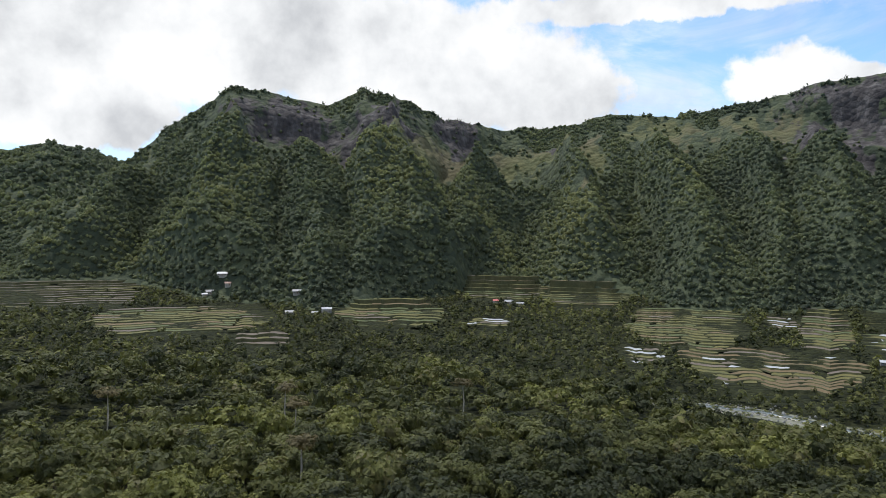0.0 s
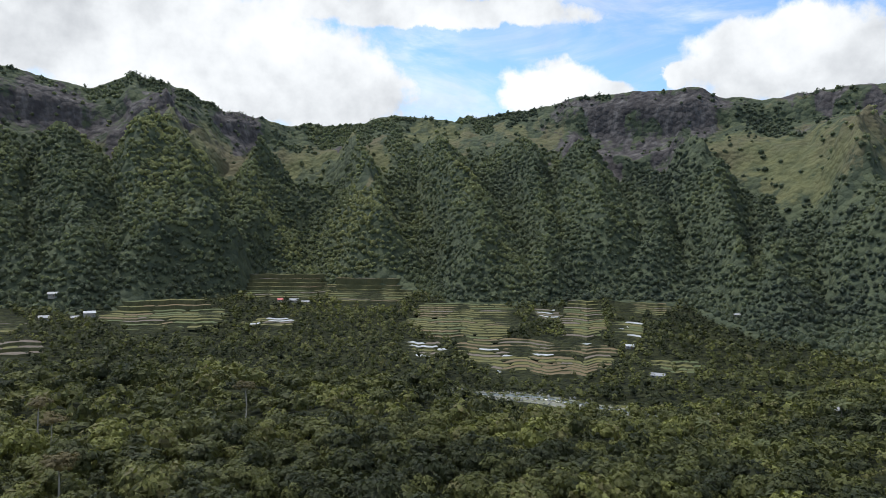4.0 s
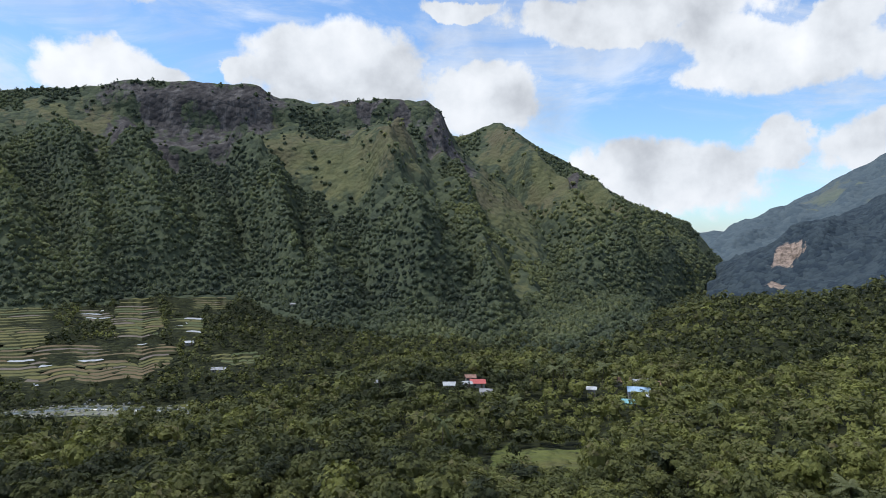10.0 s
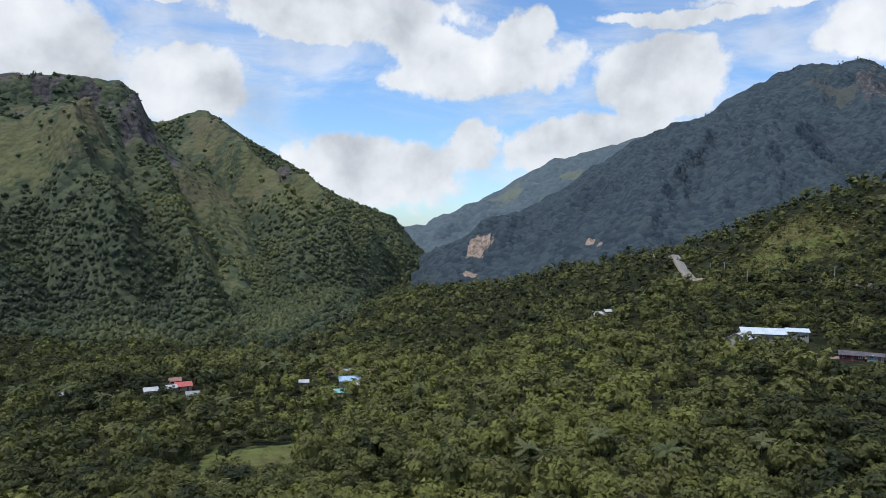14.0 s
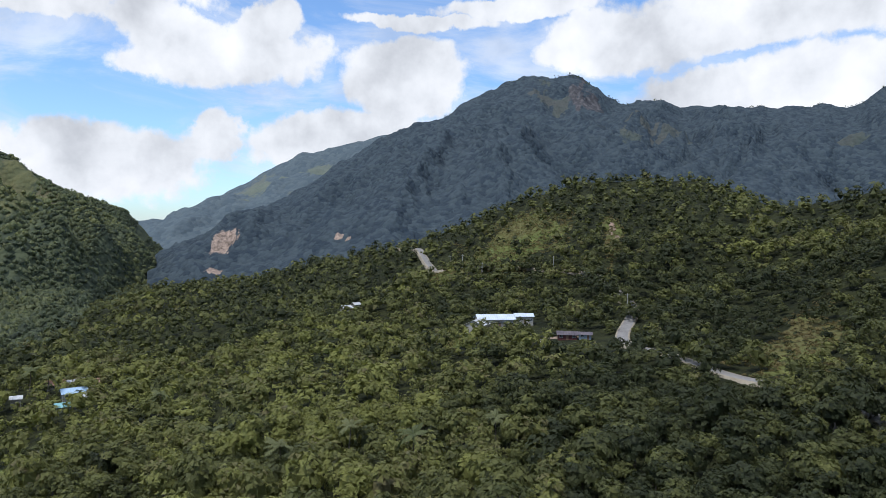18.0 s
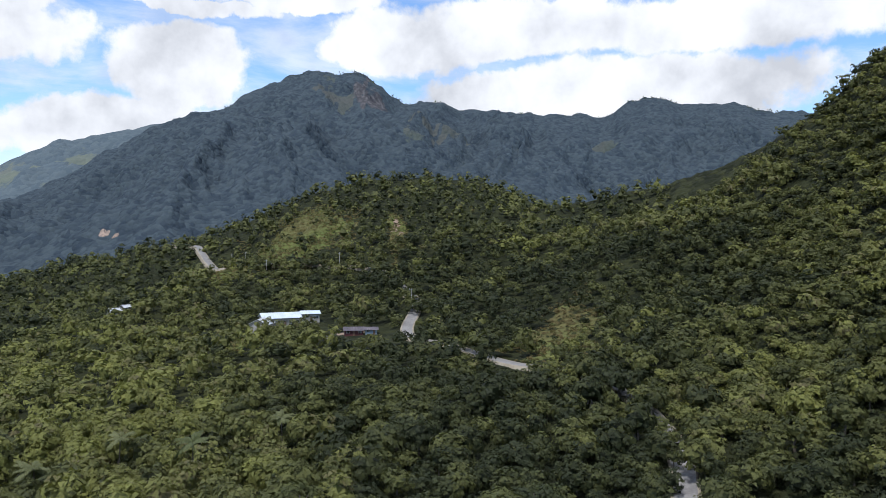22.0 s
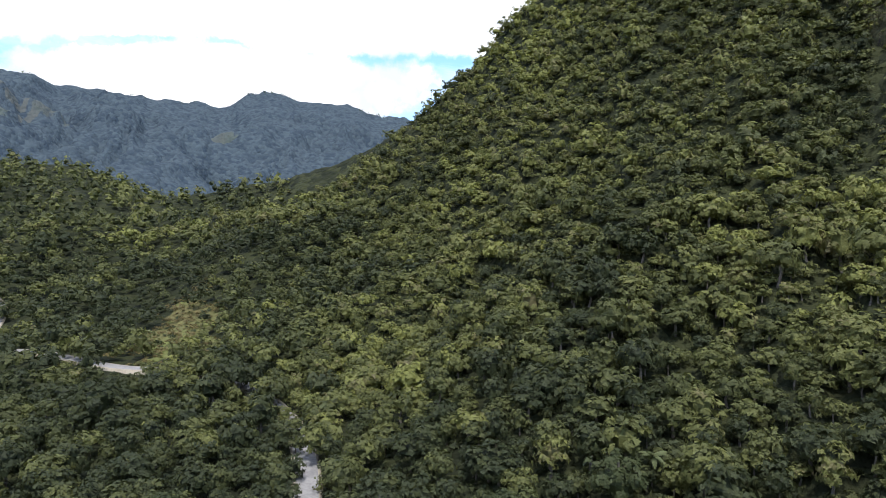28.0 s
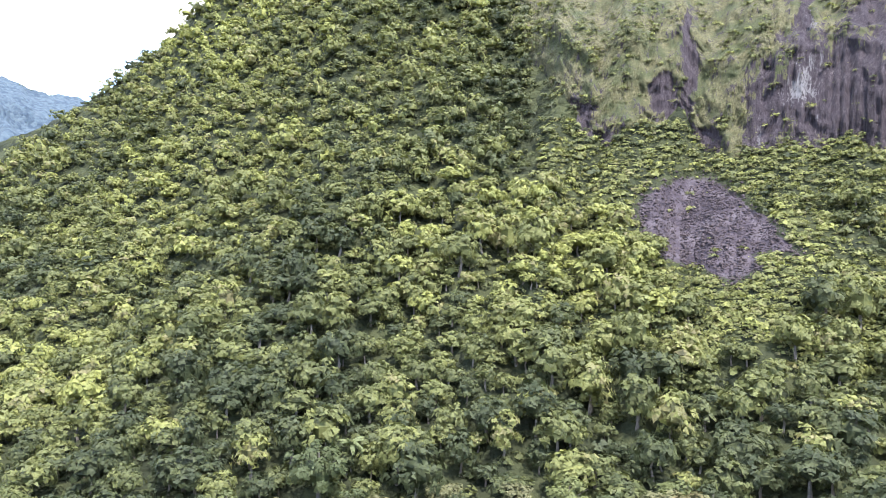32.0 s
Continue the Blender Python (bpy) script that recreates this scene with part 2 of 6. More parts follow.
M_HAZED_RIDGE = land("hazed_ridge_ground", ((0.072, 0.096, 0.112), (0.098, 0.124, 0.136)), ((0.110, 0.130, 0.112), (0.134, 0.152, 0.120), (0.120, 0.132, 0.116)), ((0.06, 0.062, 0.068), (0.10, 0.10, 0.105), (0.17, 0.17, 0.17)), ((0.25, 0.18, 0.14), (0.42, 0.32, 0.26)), 5.0)


# ---- the lie of the land ----
def lattice(ix, iy, seed):
    h = (ix.astype(np.int64) * 374761393 + iy.astype(np.int64) * 668265263 + seed * 1442695041) & 0xFFFFFFFF
    h = ((h ^ (h >> 13)) * 1274126177) & 0xFFFFFFFF
    return ((h ^ (h >> 16)) & 0xFFFF) / 65535.0


def rough2(x, y, seed=0):
    """Smooth value noise, 0 to 1."""
    x, y = np.asarray(x, float), np.asarray(y, float)
    ix, iy = np.floor(x), np.floor(y)
    fx, fy = x - ix, y - iy
    fx, fy = fx * fx * (3 - 2 * fx), fy * fy * (3 - 2 * fy)
    a, b = lattice(ix, iy, seed), lattice(ix + 1, iy, seed)
    c, e = lattice(ix, iy + 1, seed), lattice(ix + 1, iy + 1, seed)
    return (a * (1 - fx) + b * fx) * (1 - fy) + (c * (1 - fx) + e * fx) * fy


def fractal(x, y, octaves=4, seed=0, ridged=False):
    total, amp, norm = 0.0, 1.0, 0.0
    for k in range(octaves):
        v = rough2(x * 2 ** k + 17 * k, y * 2 ** k - 9 * k, seed + k)
        total = total + amp * (1 - np.abs(2 * v - 1) if ridged else v)
        norm += amp
        amp *= 0.5
    return total / norm


def step(a, b, v):
    f = np.clip((v - a) / (b - a), 0, 1)
    return f * f * (3 - 2 * f)


def polar(x, y):
    return np.degrees(np.arctan2(x, y)) % 360.0, np.hypot(x, y)


def lin(az, stations, values):
    """Value along the bearing; bearings run from -60 to 300."""
    a = (np.asarray(az, float) + 60.0) % 360.0 - 60.0
    return np.interp(a, stations, values)


# floor of the valley and the near slopes: heights below the eye by bearing and distance
NEAR_R = [0, 60, 100, 150, 200, 280, 350, 470, 600, 800, 1100, 1600, 5000]
FLOOR = {
    -60: [-44, -46, -49, -53, -55, -50, -76, -106, -98, -88, -66, -60, -40],
    -32.4: [-44, -46, -49, -53, -55, -49, -76, -106, -100, -90, -62, -60, -40],
    -13.7: [-44, -47, -50, -54, -58, -58, -80, -108, -104, -90, -62, -60, -40],
    8: [-44, -47, -50, -55, -59, -62, -88, -110, -104, -90, -60, -60, -40],
    25.6: [-44, -48, -52, -56, -62, -74, -100, -111, -104, -89, -60, -60, -40],
    37.3: [-44, -48, -53, -60, -67, -80, -92, -106, -104, -90, -62, -60, -40],
    50.9: [-44, -48, -53, -60, -68, -72, -72, -84, -112, -100, -70, -70, -60],
    61.7: [-44, -48, -52, -58, -67, -74, -72, -84, -112, -112, -104, -100, -90],
    73.4: [-44, -48, -51, -55, -61, -67, -70, -76, -90, -110, -108, -104, -95],
    88.1: [-44, -47, -49, -51, -53, -53, -50, -42, -44, -70, -80, -60, -40],
    101.8: [-44, -46, -48, -48, -46, -43, -39, -22, 0, -20, -40, -20, 0],
    117.5: [-44, -46, -48, -48, -45, -35, -20, 6, 0, -20, -20, 0, 0],
    133.2: [-44, -46, -48, -47, -40, -20, 10, 20, 20, 20, 20, 20, 20],
    156.8: [-44, -46, -47, -30, -10, 10, 20, 40, 40, 40, 40, 40, 40],
    201.7: [-44, -46, -47, -32, -10, 10, 20, 40, 40, 40, 40, 40, 40],
    250: [-44, -45, -46, -40, -35, -30, -20, 0, 20, 40, 40, 40, 40],
    300: [-44, -46, -49, -53, -55, -50, -76, -106, -98, -88, -66, -60, -40],
}


def floor_height(az, r):
    a = (np.asarray(az, float) + 60.0) % 360.0 - 60.0
    keys = sorted(FLOOR)
    grid = np.array([np.interp(r, NEAR_R, FLOOR[k]) for k in keys])
    j = np.clip(np.searchsorted(keys, a, side="right") - 1, 0, len(keys) - 2)
    k0 = np.array(keys, float)
    f = (a - k0[j]) / (k0[j + 1] - k0[j])
    f = f * f * (3 - 2 * f)
    ar = np.arange(a.size).reshape(a.shape)
    flat = grid.reshape(len(keys), -1)
    return (flat[j.ravel(), ar.ravel()] * (1 - f.ravel()) + flat[j.ravel() + 1, ar.ravel()] * f.ravel()).reshape(a.shape)


class Range:
    """A mountain: crest by bearing (bearing, rise of the crest in degrees, distance), foot distance and height."""

    def __init__(self, crest, foot, power=1.5, spurs=0.1, seed=1, back=0.9, trees=0.0, cliffs=(), canopy=0.0, grain=18.0, fold=260.0, depth=0.0, ribs=()):
        self.a, self.e, self.r = (np.array(v, float) for v in zip(*crest))
        self.fa, self.fr, self.fz = (np.array(v, float) for v in zip(*foot))
        self.ribs = ribs
        self.power, self.spurs, self.seed, self.back, self.trees, self.cliffs, self.canopy, self.grain, self.fold, self.depth = power, spurs, seed, back, trees, cliffs, canopy, grain, fold, depth

    def lines(self, az):
        rc = lin(az, self.a, self.r)
        zc = np.tan(np.radians(lin(az, self.a, self.e))) * rc - self.trees
        zc = zc + (fractal(np.asarray(az) / 0.9 + 40, np.asarray(az) * 0 + self.seed, 4, self.seed) - 0.5) * rc * 0.008
        return rc, zc, lin(az, self.fa, self.fr), lin(az, self.fa, self.fz)

    def spur(self, az, r):
        """1 on the ridges that run down the slope, 0 in the gullies between."""
        rc, zc, rf, zf = self.lines(az)
        s = (r - rf) / (rc - rf)
        x, y = r * np.sin(np.radians(az)), r * np.cos(np.radians(az))
        k = (rc - rf) / 4.0
        bend = (fractal(x / k, y / k, 3, self.seed) - 0.5) * 15
        return fractal((az + bend) / 7.5, s * 0.9, 4, self.seed + 5, True)

    def ledges(self, az, up):
        """Steep rock bands: the slope lags below a cliff and catches up on it."""
        total = 0.0
        for a, s, wa, hgt in self.cliffs:
            edge = s + (fractal(np.asarray(az) / 1.3, up * 3, 3, 19) - 0.5) * 0.05
            total = total - hgt * np.exp(-(((az - a) / wa) ** 4)) * np.where(up < edge, step(edge - 0.35, edge, up), step(edge + 0.035, edge, up))
        return total

    def ridges(self, az, up):
        """Spurs with a known line: bearing and share of the way up at the head and at the foot, half width in degrees, height."""
        total = 0.0
        sway = (fractal(np.asarray(az) / 3.0, up * 4.0, 4, self.seed + 33) - 0.5)
        for a0, s0, a1, s1, wide, high in self.ribs:
            f = np.clip((s0 - up) / (s0 - s1), 0, 1)
            off = np.abs(az - a0 - (a1 - a0) * f + sway * wide * 1.1) / (wide * (0.4 + 0.8 * f))
            env = np.clip((s0 + 0.04 - up) / 0.14, 0, 1) * np.clip(0.3 + 2.2 * f, 0, 1) * np.clip((up - s1 + 0.02) / 0.12, 0, 1)
            total = np.maximum(total, high * np.clip(1 - off, 0, 1) ** 0.85 * env)
        return total

    def height(self, az, r):
        rc, zc, rf, zf = self.lines(az)
        s = (r - rf) / (rc - rf)
        up = np.clip(s, 0, 1)
        x, y = r * np.sin(np.radians(az)), r * np.cos(np.radians(az))
        gully = self.spur(az, r)
        z = zf + (zc - zf) * up ** self.power
        z = z + (zc - zf) * self.ledges(az, up) + self.ridges(az, up)
        z = z + (zc - zf) * self.spurs * (gully - 0.62) * 4 * up * (1 - up) * 1.6
        z = z + (fractal(x / 60, y / 60, 4, self.seed + 9) - 0.5) * 34 * np.sin(np.pi * np.clip(s, 0, 1)) * step(0.05, 0.4, s) * min(1.0, self.spurs * 8)
        if self.canopy:
            z = z + (fractal(x / self.grain, y / self.grain, 3, self.seed + 15) - 0.5) * self.canopy * step(0.0, 0.1, s) + (fractal(x / self.fold + 3.3, y / self.fold, 4, self.seed + 25, True) - 0.62) * self.depth * np.sin(np.pi * up)
        z = np.where(s > 1, zc - (r - rc) * self.back, z)
        return np.where(s < 0, zf + (r - rf) * 0.6, z)


HILL = Range([(56.8, -12.8, 560), (60.6, -10.9, 580), (64.2, -8.6, 620), (69.2, -6.1, 700), (73.7, -4.6, 740), (80, -3.9, 740), (86.1, -2, 700), (92.7, -0.7, 640), (96.3, 0.6, 620),
              (98.9, 1.8, 610), (102.4, 3.2, 600), (106.4, 4.1, 600), (110.6, 4.4, 600), (114.6, 4.2, 600), (117.5, 3.5, 600), (119.4, 2.7, 600), (124.4, 0.8, 600), (132.2, -4.2, 600)],
             [(56.8, 500, -112), (68.6, 480, -84), (78.3, 470, -62), (90.1, 420, -46), (96, 400, -36), (102.8, 370, -37), (109.6, 300, -39), (119.5, 255, -40), (132.2, 250, -40)], 1.0, 0.06, 3, 0.5)
SLOPE = Range([(109.6, -4.1, 560), (114.6, -0.2, 540), (120.4, 2.2, 520), (124.4, 3.1, 500), (129.2, 4.0, 480), (134.2, 5.9, 460), (138.3, 8.2, 440), (141, 10.2, 430), (145, 13.8, 410), (146.9, 16.2, 400), (148.8, 18.0, 400),
               (152.8, 21.3, 400), (158.6, 26.2, 410), (166.5, 29.2, 420), (176.3, 31.3, 430), (201.7, 33, 440), (226.7, 25, 440), (251.7, 8, 440), (275, -6, 440)],
             [(109.6, 300, -40), (116.5, 240, -42), (120.4, 226, -42), (127.3, 180, -45), (131.2, 168, -46), (137, 135, -46), (147, 108, -47), (161.7, 92, -47), (201.7, 92, -47), (275, 92, -47)], 1.55, 0.05, 11, 0.6)


RIVER = [(8, 540), (14, 500), (17, 483), (22.5, 484), (25.3, 483), (29.4, 462), (34, 452), (42, 480), (52, 560), (60.5, 640), (65.5, 860), (69, 1250), (71.5, 1900), (72.5, 2400)]


def at(az, r):
    return r * math.sin(radians(az)), r * math.cos(radians(az))


def along(x, y, line):
    """Distance from a line of (bearing, distance) marks."""
    best = np.full(np.shape(x), 1e9)
    for (a0, r0), (a1, r1) in zip(line, line[1:]):
        (x0, y0), (x1, y1) = at(a0, r0), at(a1, r1)
        dx, dy = x1 - x0, y1 - y0
        f = np.clip(((x - x0) * dx + (y - y0) * dy) / (dx * dx + dy * dy), 0, 1)
        best = np.minimum(best, np.hypot(x - x0 - f * dx, y - y0 - f * dy))
    return best


def ground_height(x, y):
    """Height of the ground sheet over the sea of the plan."""
    x, y = np.asarray(x, float), np.asarray(y, float)
    az, r = polar(x, y)
    z = floor_height(az, r)
    for hill, a0, a1 in ((HILL, 56.8, 132.2), (SLOPE, 109.6, 275)):
        inside = step(a0, a0 + 4, az) * step(a1, a1 - 4, az)
        h = hill.height(az, r)
        z = np.where(inside > 0, np.maximum(z, z * (1 - inside) + h * inside), z)
    bumps = (fractal(x / 45, y / 45, 4, 21) - 0.5) * 7 + (fractal(x / 160, y / 160, 3, 31) - 0.5) * 10
    bumps = bumps * np.interp(r, [0, 60, 140, 5000], [0.2, 0.4, 1, 1]) * np.where((az > 10) & (az < 36) & (r > 400) & (r < 520), 0.15, 1.0)
    z = z + bumps
    near = step(46, 16, along(x, y, RIVER))
    return z * (1 - near) - 111.0 * near + EYE


def spot(az, r, a0, r0, wa, wr, sharp=1.0):
    """A soft, ragged patch round a bearing and distance, half widths wa degrees and wr metres."""
    az = np.asarray(az, float) + (fractal(np.asarray(az) * 1.3 / wa ** 0.5, np.asarray(r) / (wr * 0.5), 4, 301) - 0.5) * wa * 1.6
    r = np.asarray(r, float) + (fractal(az * 1.1 / wa ** 0.5, np.asarray(r) / (wr * 0.4), 4, 311) - 0.5) * wr * 1.6
    da = (np.asarray(az) - a0 + 180) % 360 - 180
    return np.clip(1.0 - ((da / wa) ** 2 + ((r - r0) / wr) ** 2) ** 0.5, -1, 1) * sharp


def join_max(*v):
    out = v[0]
    for k in v[1:]:
        out = np.maximum(out, k)
    return out


def grid_mesh(name, x, y, z, layers, mat, label, category, wrap=False):
    na, nr = x.shape
    me = bpy.data.meshes.new(name)
    co = np.stack([x, y, z], -1).reshape(-1, 3)
    i, j = np.meshgrid(np.arange(na - (0 if wrap else 1)), np.arange(nr - 1), indexing="ij")
    i2 = (i + 1) % na
    quads = np.stack([i * nr + j, i * nr + j + 1, i2 * nr + j + 1, i2 * nr + j], -1).reshape(-1, 4)
    raw_mesh(me, co, quads)
    me.shade_smooth()
    for k, v in layers.items():
        at = me.attributes.new(k, "FLOAT", "POINT")
        at.data.foreach_set("value", np.ascontiguousarray(v, dtype=np.float32).ravel())
    me.materials.append(mat)
    return tagged(new(name, me), label, category, kind="structure")


def raw_mesh(me, co, quads, slots=None):
    """A mesh of quads; a row whose last two corners are one makes a triangle."""
    quads = np.asarray(quads)
    four = quads[:, 3] != quads[:, 2]
    use = np.ones(quads.shape, bool)
    use[:, 3] = four
    count = np.where(four, 4, 3)
    me.vertices.add(len(co))
    me.vertices.foreach_set("co", np.ascontiguousarray(co, dtype=np.float32).ravel())
    me.loops.add(int(count.sum()))
    me.loops.foreach_set("vertex_index", np.ascontiguousarray(quads[use], dtype=np.int32))
    me.polygons.add(len(quads))
    me.polygons.foreach_set("loop_start", (np.cumsum(count) - count).astype(np.int32))
    if slots is not None:
        me.polygons.foreach_set("material_index", np.ascontiguousarray(slots, dtype=np.int32))
    me.update(calc_edges=True)


# patches of open grass, bare rock and soil on the near land: bearing, distance, half widths
GRASSES = [(61.2, 212, 3.4, 52), (57.0, 210, 3.0, 44), (64.0, 226, 2.2, 40), (50, 198, 2.4, 22), (54.6, 194, 2.4, 24), (40.6, 452, 1.6, 14), (32.4, 440, 4, 16), (123.0, 268, 2.6, 44), (120.5, 250, 3.2, 26), (108.3, 440, 0.9, 60), (100.9, 495, 4.2, 62), (96.3, 470, 2.4, 36), (104, 480, 2.0, 34),
           (96.4, 300, 1.5, 24), (185.3, 250, 6.0, 24), (193.2, 235, 7, 16), (29.4, 468, 5, 12)]
SOILS = [(108.5, 455, 0.55, 26), (104.8, 296, 1.6, 7), (108.7, 440, .4, 20)]
# outline of the stone fan: reach by the angle round its middle, in degrees of bearing and rise
FAN_TURN = (-180, -150, -88, -60, -35, -22, -15, -11, -8, 5, 28, 66, 91, 124, 143, 167, 180)
FAN_REACH = (4.3, 3.6, 2.9, 4.7, 5.3, 4.2, 7.0, 7.8, 5.8, 5.5, 4.0, 4.0, 4.3, 4.8, 5.1, 5.4, 4.3)


def scree_layer(az, r):
    """Above 0 on the fan of fallen stones."""
    az, r = np.asarray(az, float), np.asarray(r, float)
    rise = np.degrees(np.arctan2(ground_height(r * np.sin(np.radians(az)), r * np.cos(np.radians(az))) - EYE, r))
    u, v = az - 186.4, rise - 0.6
    reach = np.interp(np.degrees(np.arctan2(v, u)), FAN_TURN, FAN_REACH)
    return np.where((az > 170) & (az < 205) & (r > 160) & (r < 234), 1.0 - np.hypot(u, v) / reach, -1.0)


def grass_layer(az, r):
    return join_max(*[spot(az, r, *g, 1.6) for g in GRASSES]) * 0.8 + 0.15


def soil_layer(az, r):
    return join_max(*[spot(az, r, *g, 1.6) for g in SOILS]) * 0.8 + 0.1


def rock_layer(az, r):
    return scree_layer(az, r) * 3.0 + 0.2


AZ_ALL = np.concatenate([np.arange(-40, 212, 0.5), np.arange(212, 320, 3.0)])
R_ALL = np.concatenate([np.linspace(0.01, 90, 10), np.linspace(96, 500, 130), np.geomspace(506, 1500, 60), np.geomspace(1550, 4900, 16)])
A, Rr = np.meshgrid(AZ_ALL, R_ALL, indexing="ij")
GX, GY = Rr * np.sin(np.radians(A)), Rr * np.cos(np.radians(A))
GX[:, 0], GY[:, 0] = 0.4, 0.7
AA = A % 360
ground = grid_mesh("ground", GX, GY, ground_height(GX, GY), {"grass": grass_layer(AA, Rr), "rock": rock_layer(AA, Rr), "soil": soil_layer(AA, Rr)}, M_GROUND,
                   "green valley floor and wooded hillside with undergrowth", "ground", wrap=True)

# ---- mountains round the valley ----
WEST = Range([(-60, 7, 2100), (-40, 4.5, 2100), (-33, 5.1, 2100), (-28.8, 6.1, 2100), (-25.8, 5.4, 2150), (-22.5, 4.2, 2200), (-17.6, 2.2, 2200)],
             [(-60, 1200, -80), (-17.6, 1300, -80)], 1.2, 0.14, 41, canopy=18.0, grain=26.0, fold=330.0, depth=150.0)
TWIN = Range([(-36, -4, 1200), (-33, -1.8, 1230), (-30, 0.4, 1260), (-26.5, 3, 1320), (-23.5, 5.4, 1380), (-21.3, 7.7, 1400), (-19.2, 8.9, 1400), (-16.7, 11, 1380), (-12.9, 10.5, 1400), (-9.4, 9.9, 1430), (-6.7, 11.2, 1400), (-3.1, 10.5, 1420), (-0.3, 9.2, 1480),
              (4.7, 8.2, 1560), (9.7, 8.5, 1560), (13.4, 9.3, 1520), (17.5, 9.1, 1540), (20.3, 9.3, 1520), (25.3, 10.1, 1480), (28.9, 11.1, 1440), (33.9, 11.2, 1420), (36.5, 11.4, 1420), (38.3, 10.5, 1430), (41.8, 10.2, 1440), (46.3, 10.8, 1420),
              (50.3, 10.7, 1420), (51.5, 9.9, 1430), (52.2, 8.3, 1440), (53.8, 6.4, 1440), (57.8, 3.1, 1450), (62.7, -1.1, 1450), (68.6, -4.5, 1450)],
             [(-36, 1060, -64), (-23.5, 1000, -66), (-19, 880, -78), (-9.8, 800, -88), (1, 900, -78), (3, 990, -70), (14.9, 940, -74), (18, 860, -82), (25.6, 860, -82), (29, 900, -78), (36, 900, -78), (41, 760, -92), (48.9, 720, -104), (58.8, 700, -112), (68.6, 760, -112)], 1.35, 0.10, 51, canopy=6.0, grain=20.0, fold=250.0, depth=60.0,
             ribs=((2.8, 0.86, 3.2, 0.06, 3.2, 74), (8.3, 0.86, 11.8, 0.02, 3.4, 88), (15.9, 0.85, 20.8, 0.02, 3.8, 84), (-6.0, 0.9, -1.4, 0.02, 6.5, 95), (-15.8, 0.92, -18.5, 0.04, 5.0, 84), (-10.5, 0.72, -10.0, 0.04, 4.0, 56), (27.4, 0.84, 30.4, 0.08, 3.6, 64), (23.0, 0.80, 26.0, 0.05, 2.6, 52),
                   (35.4, 0.84, 40.0, 0.10, 3.0, 66), (45.6, 0.90, 50.8, 0.15, 4.0, 74), (41.5, 0.5, 43.5, 0.04, 3.0, 46), (51.9, 0.9, 56.5, 0.08, 2.6, 56), (33.0, 0.5, 34.5, 0.04, 2.6, 44), (-24.5, 0.85, -27.5, 0.05, 3.2, 60)),
             cliffs=((33, 0.90, 7, 0.13), (33, 0.70, 7, 0.07), (46, 0.93, 5, 0.08), (51.3, 0.85, 1.2, 0.1), (-11, 0.85, 5, 0.07), (1.5, 0.9, 2.2, 0.07), (-5, 0.72, 4, 0.06)))
PEAK = Range([(47, 7.8, 1800), (49.9, 7.9, 1800), (53, 8.1, 1800), (54.6, 8.6, 1800), (56.5, 9.2, 1800), (58.7, 7.6, 1820), (59.9, 7, 1840), (63.1, 5.2, 1900), (65.4, 3.7, 1960), (67.4, 2.5, 2020), (70.8, 1.6, 2150), (72.6, -0.5, 2250), (73.7, -1.8, 2300), (74.4, -3.2, 2300), (75.3, -5.6, 2300)],
             [(47, 1300, -60), (58.8, 1000, -100), (68.6, 1150, -108), (75.3, 1500, -140)], 1.2, 0.12, 61, canopy=8.0, grain=26.0, fold=300.0, depth=60.0,
             ribs=((56.5, 0.95, 67.2, 0.02, 3.4, 95), (61.5, 0.9, 71.0, 0.10, 2.6, 70), (66.5, 0.9, 73.2, 0.15, 2.0, 50)))
GATE = Range([(58.8, -0, 4650), (64.6, 0.2, 4650), (68.6, 0.7, 4650), (72.5, 0.7, 4650), (74.3, 0.9, 4650), (78.3, 0.4, 4650), (84.2, -0.2, 4650)],
             [(58.8, 4000, -80), (84.2, 4000, -80)], 1.0, 0.1, 71)
RIDGE = Range([(68.6, -3.1, 3700), (72.9, -0.7, 3700), (74.3, 1, 3700), (76.2, 1.9, 3700), (79, 3.7, 3700), (81.8, 5.1, 3700), (83.5, 6.1, 3700), (88.7, 7.4, 3700), (92.2, 8.4, 3700), (98, 8.6, 3700), (109.6, 6.7, 3700)],
             [(68.6, 2600, -100), (109.6, 2600, -60)], 1.1, 0.14, 81, canopy=26.0, grain=60.0, fold=560.0, depth=260.0)
